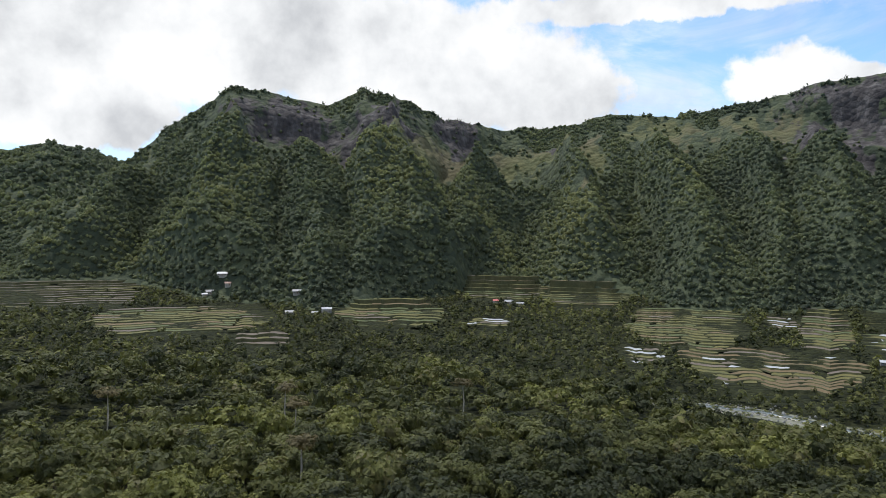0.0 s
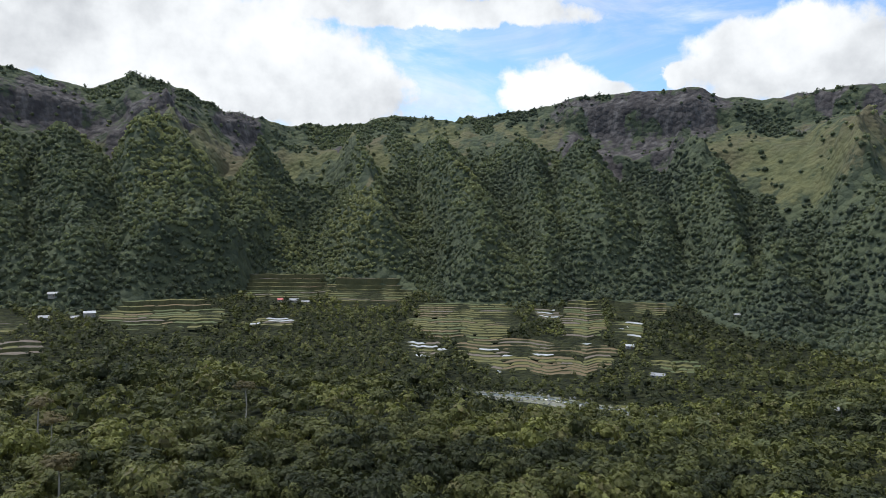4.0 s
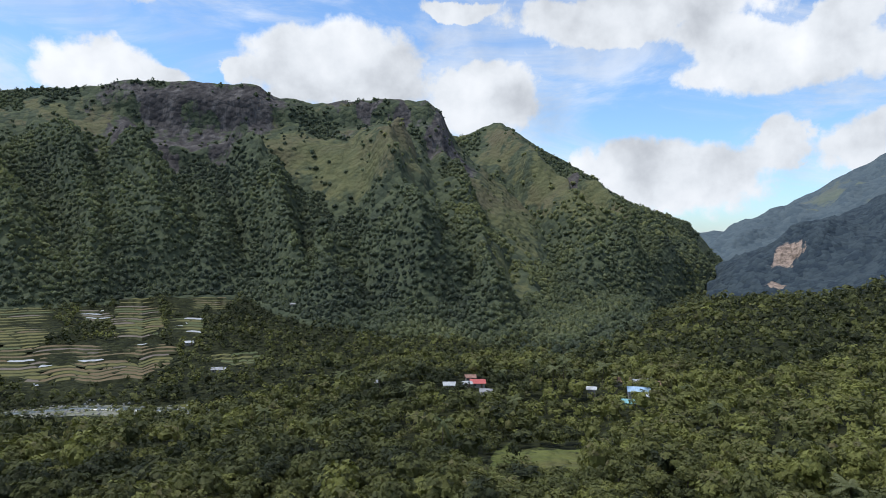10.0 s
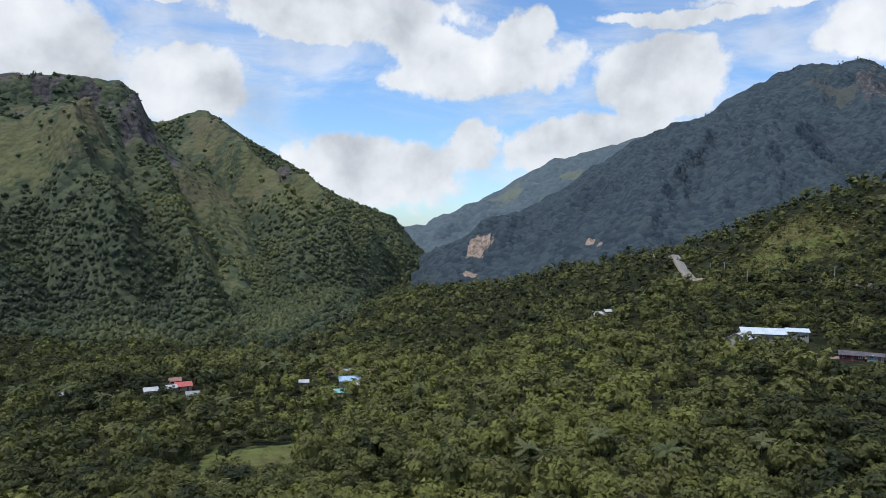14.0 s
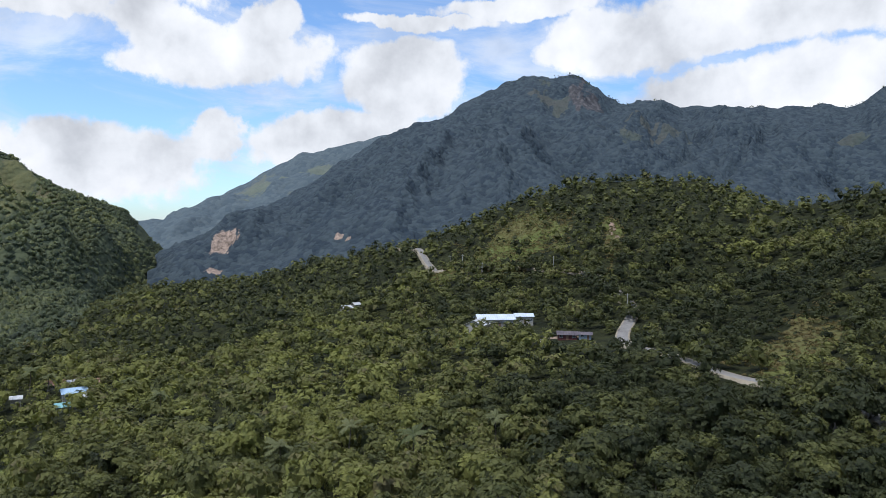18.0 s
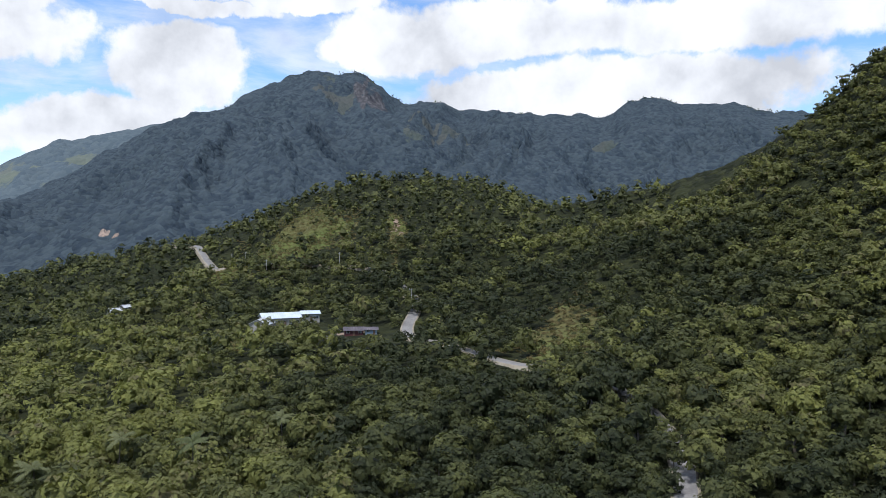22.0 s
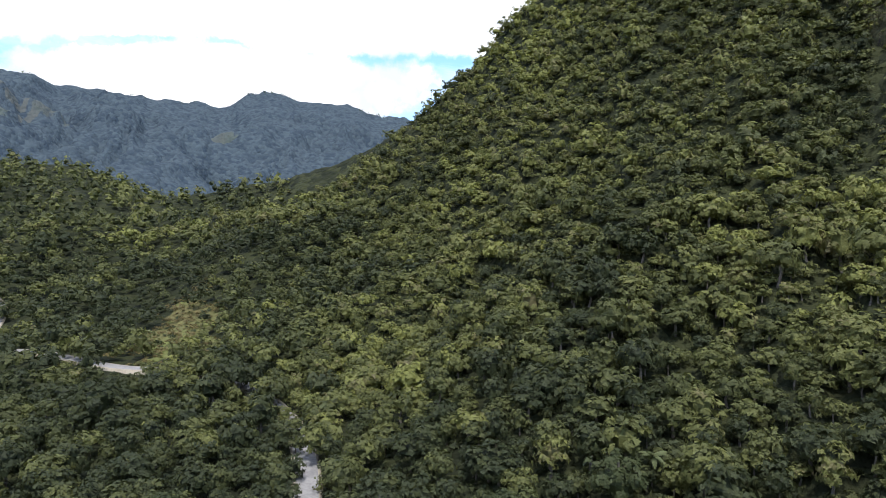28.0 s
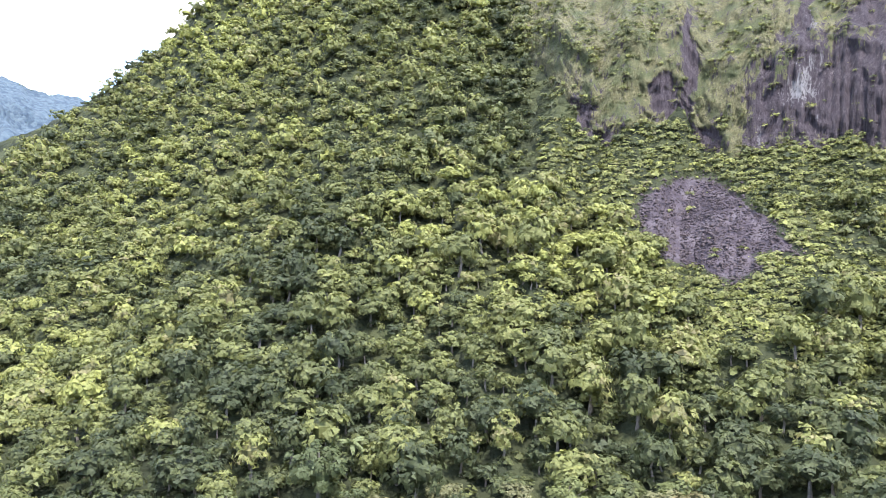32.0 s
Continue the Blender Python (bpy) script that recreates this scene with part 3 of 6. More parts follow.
DOME = Range([(72.4, -4, 1900), (74.3, -1.7, 2000), (77.8, 0.3, 2200), (81, 1.9, 2300), (84.4, 3.9, 2400), (86.7, 5.6, 2450), (88.3, 6.6, 2500), (92.7, 8.8, 2600), (95, 9.3, 2600), (98.1, 11.3, 2600), (101.7, 12.7, 2600), (105.8, 12.5, 2600), (108.9, 10.4, 2650),
              (111.7, 10.6, 2700), (113.7, 9.9, 2800), (119.1, 9.6, 2950), (122.3, 9.6, 2950), (124.6, 9.3, 2950), (126.3, 10.1, 2900), (128.7, 10.8, 2900), (130.8, 10.1, 2950), (133.4, 10, 3000), (138.3, 9.1, 3000), (146.9, 8.6, 3000), (166.6, 5.6, 3000)],
             [(72.4, 1300, -105), (78.3, 1000, -80), (88.1, 950, -60), (102.8, 1100, -40), (122.4, 1500, 0), (166.7, 1700, 0)], 1.15, 0.22, 91, canopy=24.0, grain=38.0, fold=430.0, depth=210.0, cliffs=((106, 0.88, 3, 0.07), (115, 0.9, 4, 0.05), (77.6, 0.42, 1.3, 0.06)),
             ribs=((103, 0.66, 98, 0.2, 3.0, 46), (110, 0.66, 108, 0.2, 2.6, 42), (96, 0.6, 90, 0.12, 2.6, 40), (117, 0.66, 119, 0.2, 3.0, 44), (123, 0.66, 121, 0.25, 2.4, 40), (128.7, 0.7, 126, 0.3, 2.6, 46), (134, 0.66, 136, 0.3, 3.0, 42)))


def range_sheet(rg, name, mat, label, layers, da, n):
    a0, a1 = rg.a[0], rg.a[-1]
    azs = np.arange(a0, a1 + da / 2, da)
    u = np.concatenate([np.linspace(-0.12, 1.0, n), np.linspace(1.03, 1.5, 8)])
    A2, U = np.meshgrid(azs, u, indexing="ij")
    rc, zc, rf, zf = rg.lines(A2)
    R2 = rf + (rc - rf) * U
    z = rg.height(A2, R2) + EYE
    return grid_mesh(name, R2 * np.sin(np.radians(A2)), R2 * np.cos(np.radians(A2)), z, {k: f(A2, R2, np.clip(U, 0, 1)) for k, f in layers.items()}, mat, label, "mountain")


def zones(*marks):
    """Patches on a mountain: bearing, share of the way up, half widths in degrees and share."""
    def layer(a, r, s):
        a = a + (fractal(a / 1.6, s * 9, 4, 321) - 0.5) * 5.0
        s = s + (fractal(a / 1.2 + 9, s * 7, 4, 331) - 0.5) * 0.30
        return join_max(*[np.clip(1.0 - (((a - m[0]) / m[2]) ** 2 + ((s - m[1]) / m[3]) ** 2) ** 0.5, -1, 1) * 1.3 for m in marks]) * 0.9
    return layer


def spurred(rg, base, s0=0.3, amount=1.5):
    """Grass on the upper spurs of a mountain, over the patches already known."""
    def layer(a, r, s):
        top = (rg.spur(a, r) - 0.72) * amount * 2.2 + step(s0, 0.85, s) * 0.5 - 0.45
        return np.maximum(base(a, r, s), top)
    return layer


def bare(a, r, s):
    return np.full(np.shape(a), -0.7)


def quarry(a, r, s):
    """Bare pinkish cuts in the flank: bearing, rise, half widths in degrees."""
    rise = np.degrees(np.arctan2(DOME.height(a, r), r))
    a = a + (fractal(a * 2.2, rise * 2.2, 4, 341) - 0.5) * 1.1
    rise = rise + (fractal(a * 3.1, rise * 1.4, 3, 351) - 0.5) * 0.7
    return join_max(*[np.clip(1.2 - (((a - ca - (rise - ce) * lean_) / wa) ** 4 + ((rise - ce) / we) ** 4) ** 0.5, -1, 1) for ca, ce, wa, we, lean_ in ((77.9, -0.9, 0.95, 1.1, 0.55), (87.0, -0.5, 0.8, 0.4, 0.4), (77.3, -3.2, 0.9, 0.22, 0.0))])


TWIN_ROCK = zones((-11.7, 0.86, 7.5, 0.20), (-4.9, 0.8, 6, 0.20), (1.0, 0.93, 3.4, 0.14), (30.4, 0.95, 8, 0.13), (35.3, 0.95, 6.5, 0.15), (30.4, 0.76, 9, 0.16), (51.6, 0.9, 2.4, 0.26), (46, 0.97, 6, 0.07), (-15.7, 0.7, 3, 0.15), (8.3, 0.82, 1.6, 0.10))
TWIN_GRASS = zones((-3.9, 0.72, 9, 0.2), (4.1, 0.78, 4, 0.2), (9.9, 0.75, 3.5, 0.22), (16.9, 0.85, 5, 0.16), (23.7, 0.86, 5, 0.14), (42.2, 0.72, 8, 0.26), (47, 0.6, 6, 0.26), (38.2, 0.72, 2.5, 0.2), (13, 0.3, 2.2, 0.2), (2.0, 0.78, 2.2, 0.14), (7.4, 0.78, 2.0, 0.15), (15.4, 0.78, 2.0, 0.14), (56.8, 0.8, 5, 0.4), (56.8, 0.32, 4, 0.06))
TWIN_GRASS = spurred(TWIN, TWIN_GRASS, 0.62, 1.0)
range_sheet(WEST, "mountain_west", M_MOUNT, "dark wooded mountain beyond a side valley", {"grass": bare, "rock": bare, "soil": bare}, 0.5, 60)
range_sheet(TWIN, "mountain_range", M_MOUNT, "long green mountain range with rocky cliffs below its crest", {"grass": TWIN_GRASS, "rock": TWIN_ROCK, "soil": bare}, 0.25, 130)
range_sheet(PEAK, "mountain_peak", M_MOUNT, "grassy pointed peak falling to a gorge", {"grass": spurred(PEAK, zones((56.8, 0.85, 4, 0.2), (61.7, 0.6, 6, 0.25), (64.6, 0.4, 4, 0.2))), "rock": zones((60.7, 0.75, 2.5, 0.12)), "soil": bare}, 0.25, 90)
range_sheet(GATE, "mountain_horizon", M_HAZED_RIDGE, "low haze-paled mountain seen through the gorge", {"grass": bare, "rock": bare, "soil": bare}, 0.5, 20)
range_sheet(RIDGE, "mountain_ridge", M_HAZED_RIDGE, "far haze-tinted ridge rising behind the gorge", {"grass": zones((80.2, 0.75, 2, 0.3), (83, 0.4, 1, 0.2), (86, 0.8, 3, 0.15)), "rock": bare, "soil": bare}, 0.4, 60)
range_sheet(DOME, "mountain_dome", M_HAZED_FAR, "broad dark mountain with a domed summit", {"grass": zones((103.8, 0.88, 4, 0.06), (124.4, 0.6, 5, 0.08), (112, 0.5, 3, 0.05)), "rock": zones((106.8, 0.9, 3, 0.08)), "soil": quarry}, 0.2, 130)


# ---- trees ----
def ball(nu, nv):
    """A ball of quads."""
    u, v = np.meshgrid(np.linspace(0, 2 * np.pi, nu, endpoint=False), np.linspace(0.12, np.pi - 0.12, nv), indexing="ij")
    p = np.stack([np.cos(u) * np.sin(v), np.sin(u) * np.sin(v), np.cos(v)], -1).reshape(-1, 3)
    q = [[i * nv + j, i * nv + j + 1, (i + 1) % nu * nv + j + 1, (i + 1) % nu * nv + j] for i in range(nu) for j in range(nv - 1)]
    return p, np.array(q)


def cards(rng, centre, size, nrm):
    """Leafy sprays: little three-cornered blades round the given places."""
    n = len(centre)
    t = np.cross(nrm, rng.normal(size=(n, 3)))
    t /= np.linalg.norm(t, axis=1, keepdims=True) + 1e-9
    b = np.cross(nrm, t)
    s = size[:, None]
    k = rng.uniform(0.6, 1.1, (n, 1))
    p = np.stack([centre - t * s - b * s * 0.5, centre + t * s * k - b * s * 0.4 - nrm * s * 0.2, centre + b * s * rng.uniform(0.7, 1.1, (n, 1)) + nrm * s * 0.15], 1)
    q = np.arange(3 * n).reshape(n, 3)
    return p.reshape(-1, 3), np.concatenate([q, q[:, 2:]], 1)


def crown(seed, n_cards, clumps, flat=0.62, body=(9, 5), size=0.13, spread=0.70):
    """A crown of unit radius, its middle at the origin: layered clumps of leaf sprays on a spreading dome, round a rough core."""
    rng = np.random.default_rng(seed)
    cen, rad = [], []
    for k in range(clumps):
        a = k * 2.4 + rng.uniform(-0.4, 0.4)
        h = 1.0 - 1.55 * (k + 0.5) / clumps
        d = spread * math.sqrt(max(0.02, 1 - 0.9 * h * h)) * rng.uniform(0.7, 1.2)
        cen.append((d * math.cos(a), d * math.sin(a), h * flat + rng.uniform(-0.10, 0.10)))
        rad.append(1.05 / clumps ** 0.5 * rng.uniform(0.75, 1.4))
    cen, rad = np.array(cen), np.array(rad)
    p, bq = ball(*body)
    body_p = p * (1 + rng.uniform(-0.2, 0.2, (len(p), 1))) * np.array([0.46, 0.46, flat * 0.55]) + np.array([0, 0, 0.02])
    which = rng.choice(clumps, n_cards, p=rad ** 2 / (rad ** 2).sum())
    d = rng.normal(size=(n_cards, 3))
    d[:, 2] = np.abs(d[:, 2]) * 1.1 - 0.34
    d /= np.linalg.norm(d, axis=1, keepdims=True)
    spots = cen[which] + d * rad[which][:, None] * np.array([1, 1, 0.62]) * rng.uniform(0.62, 1.08, (n_cards, 1))
    out = spots * np.array([1, 1, 1 / flat ** 2])
    out /= np.linalg.norm(out, axis=1, keepdims=True) + 1e-6
    tilt = d * 0.75 + out * 0.75 + rng.normal(size=(n_cards, 3)) * 0.20 + np.array([0, 0, 0.15])
    tilt /= np.linalg.norm(tilt, axis=1, keepdims=True)
    q_p, q_q = cards(rng, spots, rng.uniform(0.6, 1.35, n_cards) * size, tilt)
    tone = rng.normal(size=clumps) * 0.07
    off = np.concatenate([np.zeros(len(body_p)), np.repeat(tone[which], 3)])
    return np.concatenate([body_p, q_p]), np.concatenate([bq, q_q + len(body_p)]), np.concatenate([np.zeros(len(body_p)), np.ones(len(q_p))]), off


def lump(seed, sides=(5, 3), sprays=10):
    """A small rough crown for woods far off, with a few sprays standing out of it."""
    rng = np.random.default_rng(seed)
    p, q = ball(*sides)
    p = p * (1 + rng.uniform(-0.24, 0.24, (len(p), 1))) * np.array([0.9, 0.9, 0.82])
    d = rng.normal(size=(sprays, 3))
    d[:, 2] = np.abs(d[:, 2]) * 0.9
    d /= np.linalg.norm(d, axis=1, keepdims=True)
    tilt = d + rng.normal(size=(sprays, 3)) * 0.3
    tilt /= np.linalg.norm(tilt, axis=1, keepdims=True)
    cp, cq = cards(rng, d * rng.uniform(0.8, 1.0, (sprays, 1)) * np.array([1, 1, 0.9]), rng.uniform(0.3, 0.52, sprays), tilt)
    return np.concatenate([p, cp]), np.concatenate([q, cq + len(p)])


def tube(points, radii, sides=5):
    """A tapering limb along points."""
    P, Q = [], []
    for k, (c, r) in enumerate(zip(points, radii)):
        for i in range(sides):
            a = 2 * math.pi * i / sides
            P.append((c[0] + r * math.cos(a), c[1] + r * math.sin(a), c[2]))
        if k:
            for i in range(sides):
                j = (i + 1) % sides
                Q.append(((k - 1) * sides + i, (k - 1) * sides + j, k * sides + j, k * sides + i))
    return np.array(P), np.array(Q)


def trunk(seed):
    """Trunk with limbs for a tree of unit crown radius: foot at the origin, crown middle at 1.9."""
    rng = np.random.default_rng(seed)
    lean = rng.uniform(-0.12, 0.12, 2)
    P, Q = tube([(0, 0, -0.3), (lean[0] * 0.4, lean[1] * 0.4, 0.7), (lean[0], lean[1], 1.2), (0, 0, 1.6)], [0.085, 0.062, 0.05, 0.02], 6)
    P, Q, base = [P], [Q], len(P)
    for k in range(6):
        a, h = k * 1.05 + rng.uniform(0, 0.6), rng.uniform(0.8, 1.15)
        e = rng.uniform(0.35, 0.6)
        p, q = tube([(lean[0] * 0.8, lean[1] * 0.8, h), (math.cos(a) * e * 0.5, math.sin(a) * e * 0.5, h + 0.3), (math.cos(a) * e, math.sin(a) * e, h + 0.45)], [0.035, 0.024, 0.01], 4)
        P.append(p), Q.append(q + base)
        base += len(p)
    return np.concatenate(P), np.concatenate(Q)


def stem(seed):
    """A plain leaning trunk for a tree inside a stand."""
    r3 = np.random.default_rng(seed)
    lean = r3.uniform(-0.12, 0.12, 2)
    return tube([(0, 0, -0.3), (lean[0], lean[1], 0.9), (0, 0, 1.7)], [0.08, 0.055, 0.02], 5)


def scatter(kinds, pick, place, turn, scale, stretch, tint):
    """Many copies of a few shapes as one set of vertices and faces. kinds: (points, quads)."""
    P, Q, T, S, base = [], [], [], [], 0
    for k, (p, q, *extra) in enumerate(kinds):
        m = pick == k
        n = int(m.sum())
        if not n:
            continue
        c, s = np.cos(turn[m]), np.sin(turn[m])
        sc = scale[m]
        x = (p[None, :, 0] * c[:, None] - p[None, :, 1] * s[:, None]) * sc[:, None]
        y = (p[None, :, 0] * s[:, None] + p[None, :, 1] * c[:, None]) * sc[:, None]
        z = p[None, :, 2] * (sc * stretch[m])[:, None]
        v = np.stack([x, y, z], -1) + place[m][:, None, :]
        P.append(v.reshape(-1, 3))
        Q.append((q[None] + (np.arange(n) * len(p))[:, None, None] + base).reshape(-1, 4))
        T.append(np.repeat(tint[m], len(p)) + (np.tile(extra[1], n) if len(extra) > 1 else 0.0))
        S.append(np.tile(extra[0] if extra else np.zeros(len(p)), n))
        base += n * len(p)
    return np.concatenate(P), np.concatenate(Q), np.concatenate(T), np.concatenate(S)


def forest(name, parts, label, category="forest", flat=True):
    """One stand of trees; parts: (points, quads, tint, spray, material)."""
    P, Q, T, S, V, mats, base = [], [], [], [], [], [], 0
    for p, q, t, v, m in parts:
        if m not in mats:
            mats.append(m)
        P.append(p), Q.append(q + base), T.append(t), V.append(v), S.append(np.full(len(q), mats.index(m)))
        base += len(p)
    me = bpy.data.meshes.new(name)
    raw_mesh(me, np.concatenate(P), np.concatenate(Q), np.concatenate(S))
    for key, vals in (("tint", T), ("spray", V)):
        me.attributes.new(key, "FLOAT", "POINT").data.foreach_set("value", np.concatenate(vals).astype(np.float32))
    for m in mats:
        me.materials.append(m)
    if flat:
        me.shade_flat()
    return tagged(new(name, me), label, category, kind="stuff")


rng = np.random.default_rng(7)
CLEAR = []  # places kept free of trees: x, y, radius


def keep_clear(az, r, radius, toward=0.0):
    """Keep free round a place, and for some metres on its side towards the valley's middle."""
    for k in range(int(toward // max(radius, 1)) + 1):
        rr = r - k * radius
        CLEAR.append((rr * math.sin(radians(az)), rr * math.cos(radians(az)), radius))


def stand(r0, r1, gap, a0=-38, a1=208):
    """Tree places: a jittered grid in a ring."""
    g = np.arange(-r1, r1, gap)
    X, Y = np.meshgrid(g, g)
    X = X + rng.uniform(-0.46, 0.46, X.shape) * gap + (np.arange(len(g)) % 2)[:, None] * gap / 2
    Y = Y + rng.uniform(-0.46, 0.46, Y.shape) * gap
    X, Y = X.ravel(), Y.ravel()
    az, r = polar(X, Y)
    a = (az + 60) % 360 - 60
    ok = (r > r0) & (r < r1) & (a > a0) & (a < a1)
    X, Y, az, r = X[ok], Y[ok], az[ok], r[ok]
    ok = (grass_layer(az, r) < 0.35 + 0.9 * (rng.random(len(X)) < np.where((az > 90) & (az < 116), 0.2, 0.05))) & (soil_layer(az, r) < 0.3)
    for cx, cy, cr in CLEAR:
        ok &= (X - cx) ** 2 + (Y - cy) ** 2 > cr * cr
    return X[ok], Y[ok], az[ok], r[ok]


def bush(seed, n_cards, size):
    """A low mound of leaf sprays."""
    r8 = np.random.default_rng(seed)
    nrm = r8.normal(size=(n_cards, 3))
    nrm[:, 2] = np.abs(nrm[:, 2])
    nrm /= np.linalg.norm(nrm, axis=1, keepdims=True)
    spots = nrm * r8.uniform(0.35, 1.0, (n_cards, 1)) * np.array([1.1, 1.1, 0.75])
    tilt = nrm + r8.normal(size=(n_cards, 3)) * 0.4 + np.array([0, 0, 0.4])
    tilt /= np.linalg.norm(tilt, axis=1, keepdims=True)
    p, q = cards(r8, spots, r8.uniform(0.7, 1.3, n_cards) * size, tilt)
    return p, q, np.ones(len(p))


# places of roads, houses and fields are kept free
TERRACES = [  # bearing from, to, distance from, to, rows, look
    (15.0, 23.4, 668, 856, 15, "rice"), (18.6, 31.3, 548, 668, 10, "ripe"), (26.8, 30.2, 676, 890, 14, "rice"), (24.4, 26.8, 770, 835, 5, "covered"), (30.2, 35.6, 838, 896, 6, "rice"), (33.3, 37.6, 588, 628, 4, "green"),
    (30.6, 33.5, 694, 786, 6, "green"), (-34, -22.8, 868, 1015, 11, "bare"), (-26.8, -13.2, 690, 838, 11, "rice"), (-8.6, 0.2, 716, 850, 9, "rice"), (0.6, 8.4, 886, 980, 8, "rice"), (2, 5.5, 715, 766, 4, "covered"),
    (-16.5, -12, 640, 684, 3, "bare"), (13.8, 17.4, 596, 652, 5, "covered"), (7.6, 15, 862, 966, 8, "rice"),
]
ROADS = [
    [(131.4, 100), (131.6, 118), (131.7, 132), (131.8, 143), (131.1, 158), (129, 180), (125.5, 205), (120, 217), (116.7, 229), (113, 250), (110.3, 268), (109.3, 282), (109.6, 300), (110, 311), (110.3, 330)],
    [(110.3, 330), (108, 380), (103, 420), (98, 450), (95.2, 480), (94, 516), (93.3, 560), (92.8, 593), (91.6, 640)],
]
HOUSES = [  # bearing, distance, length, depth, wall height, roof height, turn, roof
    (67.6, 322, 9.0, 5.6, 2.9, 1.4, 8, "blue"), (68.2, 312, 6.5, 4.8, 2.5, 1.2, 14, "white"), (67.1, 304, 7.2, 4.0, 2.4, 1.0, 6, "teal"), (67.7, 342, 6.5, 5.6, 2.5, 1.4, 20, "white"), (66.4, 345, 6.5, 5.6, 2.5, 1.4, 12, "rust"), (69.0, 340, 5.8, 4.8, 2.5, 1.2, 20, "rust"),
    (54.9, 338, 6.5, 4.8, 2.5, 1.3, 10, "red"), (54.0, 334, 4.3, 4.0, 2.4, 0.8, 12, "white"), (54.3, 346, 4.6, 4.0, 2.3, 1.0, 8, "rust"), (64.0, 324, 3.6, 4.0, 3.8, 0.8, 0, "white"), (87.4, 404, 5.8, 4.8, 2.5, 1.4, 30, "white"), (88.2, 411, 4.3, 4.0, 2.5, 1.0, 30, "white"),
]
HOUSES += [
    (-18.2, 884, 10.1, 6.4, 3.0, 1.7, 12, "grey"), (-17.3, 892, 11.5, 6.4, 3.0, 1.7, -8, "white"), (-16.9, 880, 6.5, 5.6, 2.7, 1.5, 5, "rust"), (-18.6, 878, 5.8, 4.8, 2.5, 1.2, 0, "white"), (-9.3, 788, 10.1, 6.4, 4.7, 1.7, 8, "white"), (-10.2, 782, 7.2, 5.6, 2.5, 1.3, 0, "grey"),
    (-12.2, 778, 8.6, 6.4, 2.9, 1.7, 4, "grey"), (-11.6, 842, 10.1, 6.4, 2.9, 1.7, 0, "grey"), (4.4, 856, 7.9, 5.6, 2.9, 1.7, 10, "red"), (5.4, 860, 10.1, 6.4, 2.9, 1.7, -6, "grey"), (6.3, 855, 8.6, 5.6, 2.7, 1.5, 4, "grey"), (32.2, 652, 6.5, 5.6, 2.5, 1.2, 10, "white"), (34.4, 561, 10.1, 6.4, 2.5, 1.4, -10, "grey"),
]
HOUSES += [
    (40, 838, 8.6, 5.6, 2.5, 1.3, 8, "grey"), (55.6, 326, 5.0, 4.0, 2.4, 1.0, 5, "grey"), (52.6, 330, 5.0, 4.0, 2.5, 1.0, 8, "white"), (46.5, 370, 4.3, 4.0, 2.5, 1.0, 0, "grey"),
]
for road in ROADS:
    for (a0, r0), (a1, r1) in zip(road, road[1:]):
        for k in range(6):
            rk_ = r0 + (r1 - r0) * k / 6
            if not (230 < rk_ < 280 or 314 < rk_ < 505):
                keep_clear(a0 + (a1 - a0) * k / 6, rk_, 1.8)
for a, r in ((131.2, 96), (131.4, 103), (131.5, 110), (131.6, 117), (131.7, 124), (131.75, 131)):
    keep_clear(a, r, 3.7)
for a, r in ((117.3, 225), (118.7, 220), (93.8, 520), (93.4, 545), (92.9, 580)):
    keep_clear(a, r, 4.4, 16)
for h in HOUSES:
    keep_clear(h[0], h[1], 3.9, 7 if h[1] < 500 else 16)
for a in (97.8, 99, 100.2, 101.4, 102.4):
    keep_clear(a, 334, 7, 27)
for a in (103.6, 104.6, 105.6, 106.6):
    keep_clear(a, 292, 7, 24)
for a, r in ((109.4, 279), (109.3, 286), (109.6, 300)):
    keep_clear(a, r, 4.5, 9)
for a, r in ((-25.4, 215), (-12.5, 205), (-11.6, 190), (1.8, 228)):
    keep_clear(a, r, 3.2, 9)
for a, r in ((181, 210), (184, 205), (187, 200), (190, 190), (186, 216), (189, 184), (187, 190), (193, 188), (184, 195), (186, 182), (190, 176), (182, 200), (188.5, 168), (190.5, 160), (193, 172), (196, 178), (194, 182)):
    keep_clear(a, r, 9)


def field_half(u, key):
    """How much of a field's width a row takes, by the row's share of its depth."""
    return 0.62 + 0.38 * np.sin(np.pi * np.clip(u * 0.9 + 0.05, 0, 1)) + (rough2(np.asarray(u) * 5.0, np.asarray(u) * 0.0 + key, 451) - 0.5) * 0.3


def in_fields(az, r, front=6.0):
    a = (az + 60) % 360 - 60
    m = np.zeros(np.shape(a), bool)
    for a0, a1, r0, r1, n, look_ in TERRACES:
        u = (r - r0) / (r1 - r0)
        mid, half = (a0 + a1) / 2, (a1 - a0) / 2 * field_half(u, a0)
        m |= (np.abs(a - mid) < half) & (r > r0 - front) & (r < r1 + 2)
    m |= (a > 15) & (a < 33) & (r > 424) & (r < 480)
    return m | (along(r * np.sin(np.radians(az)), r * np.cos(np.radians(az)), RIVER) < 11)


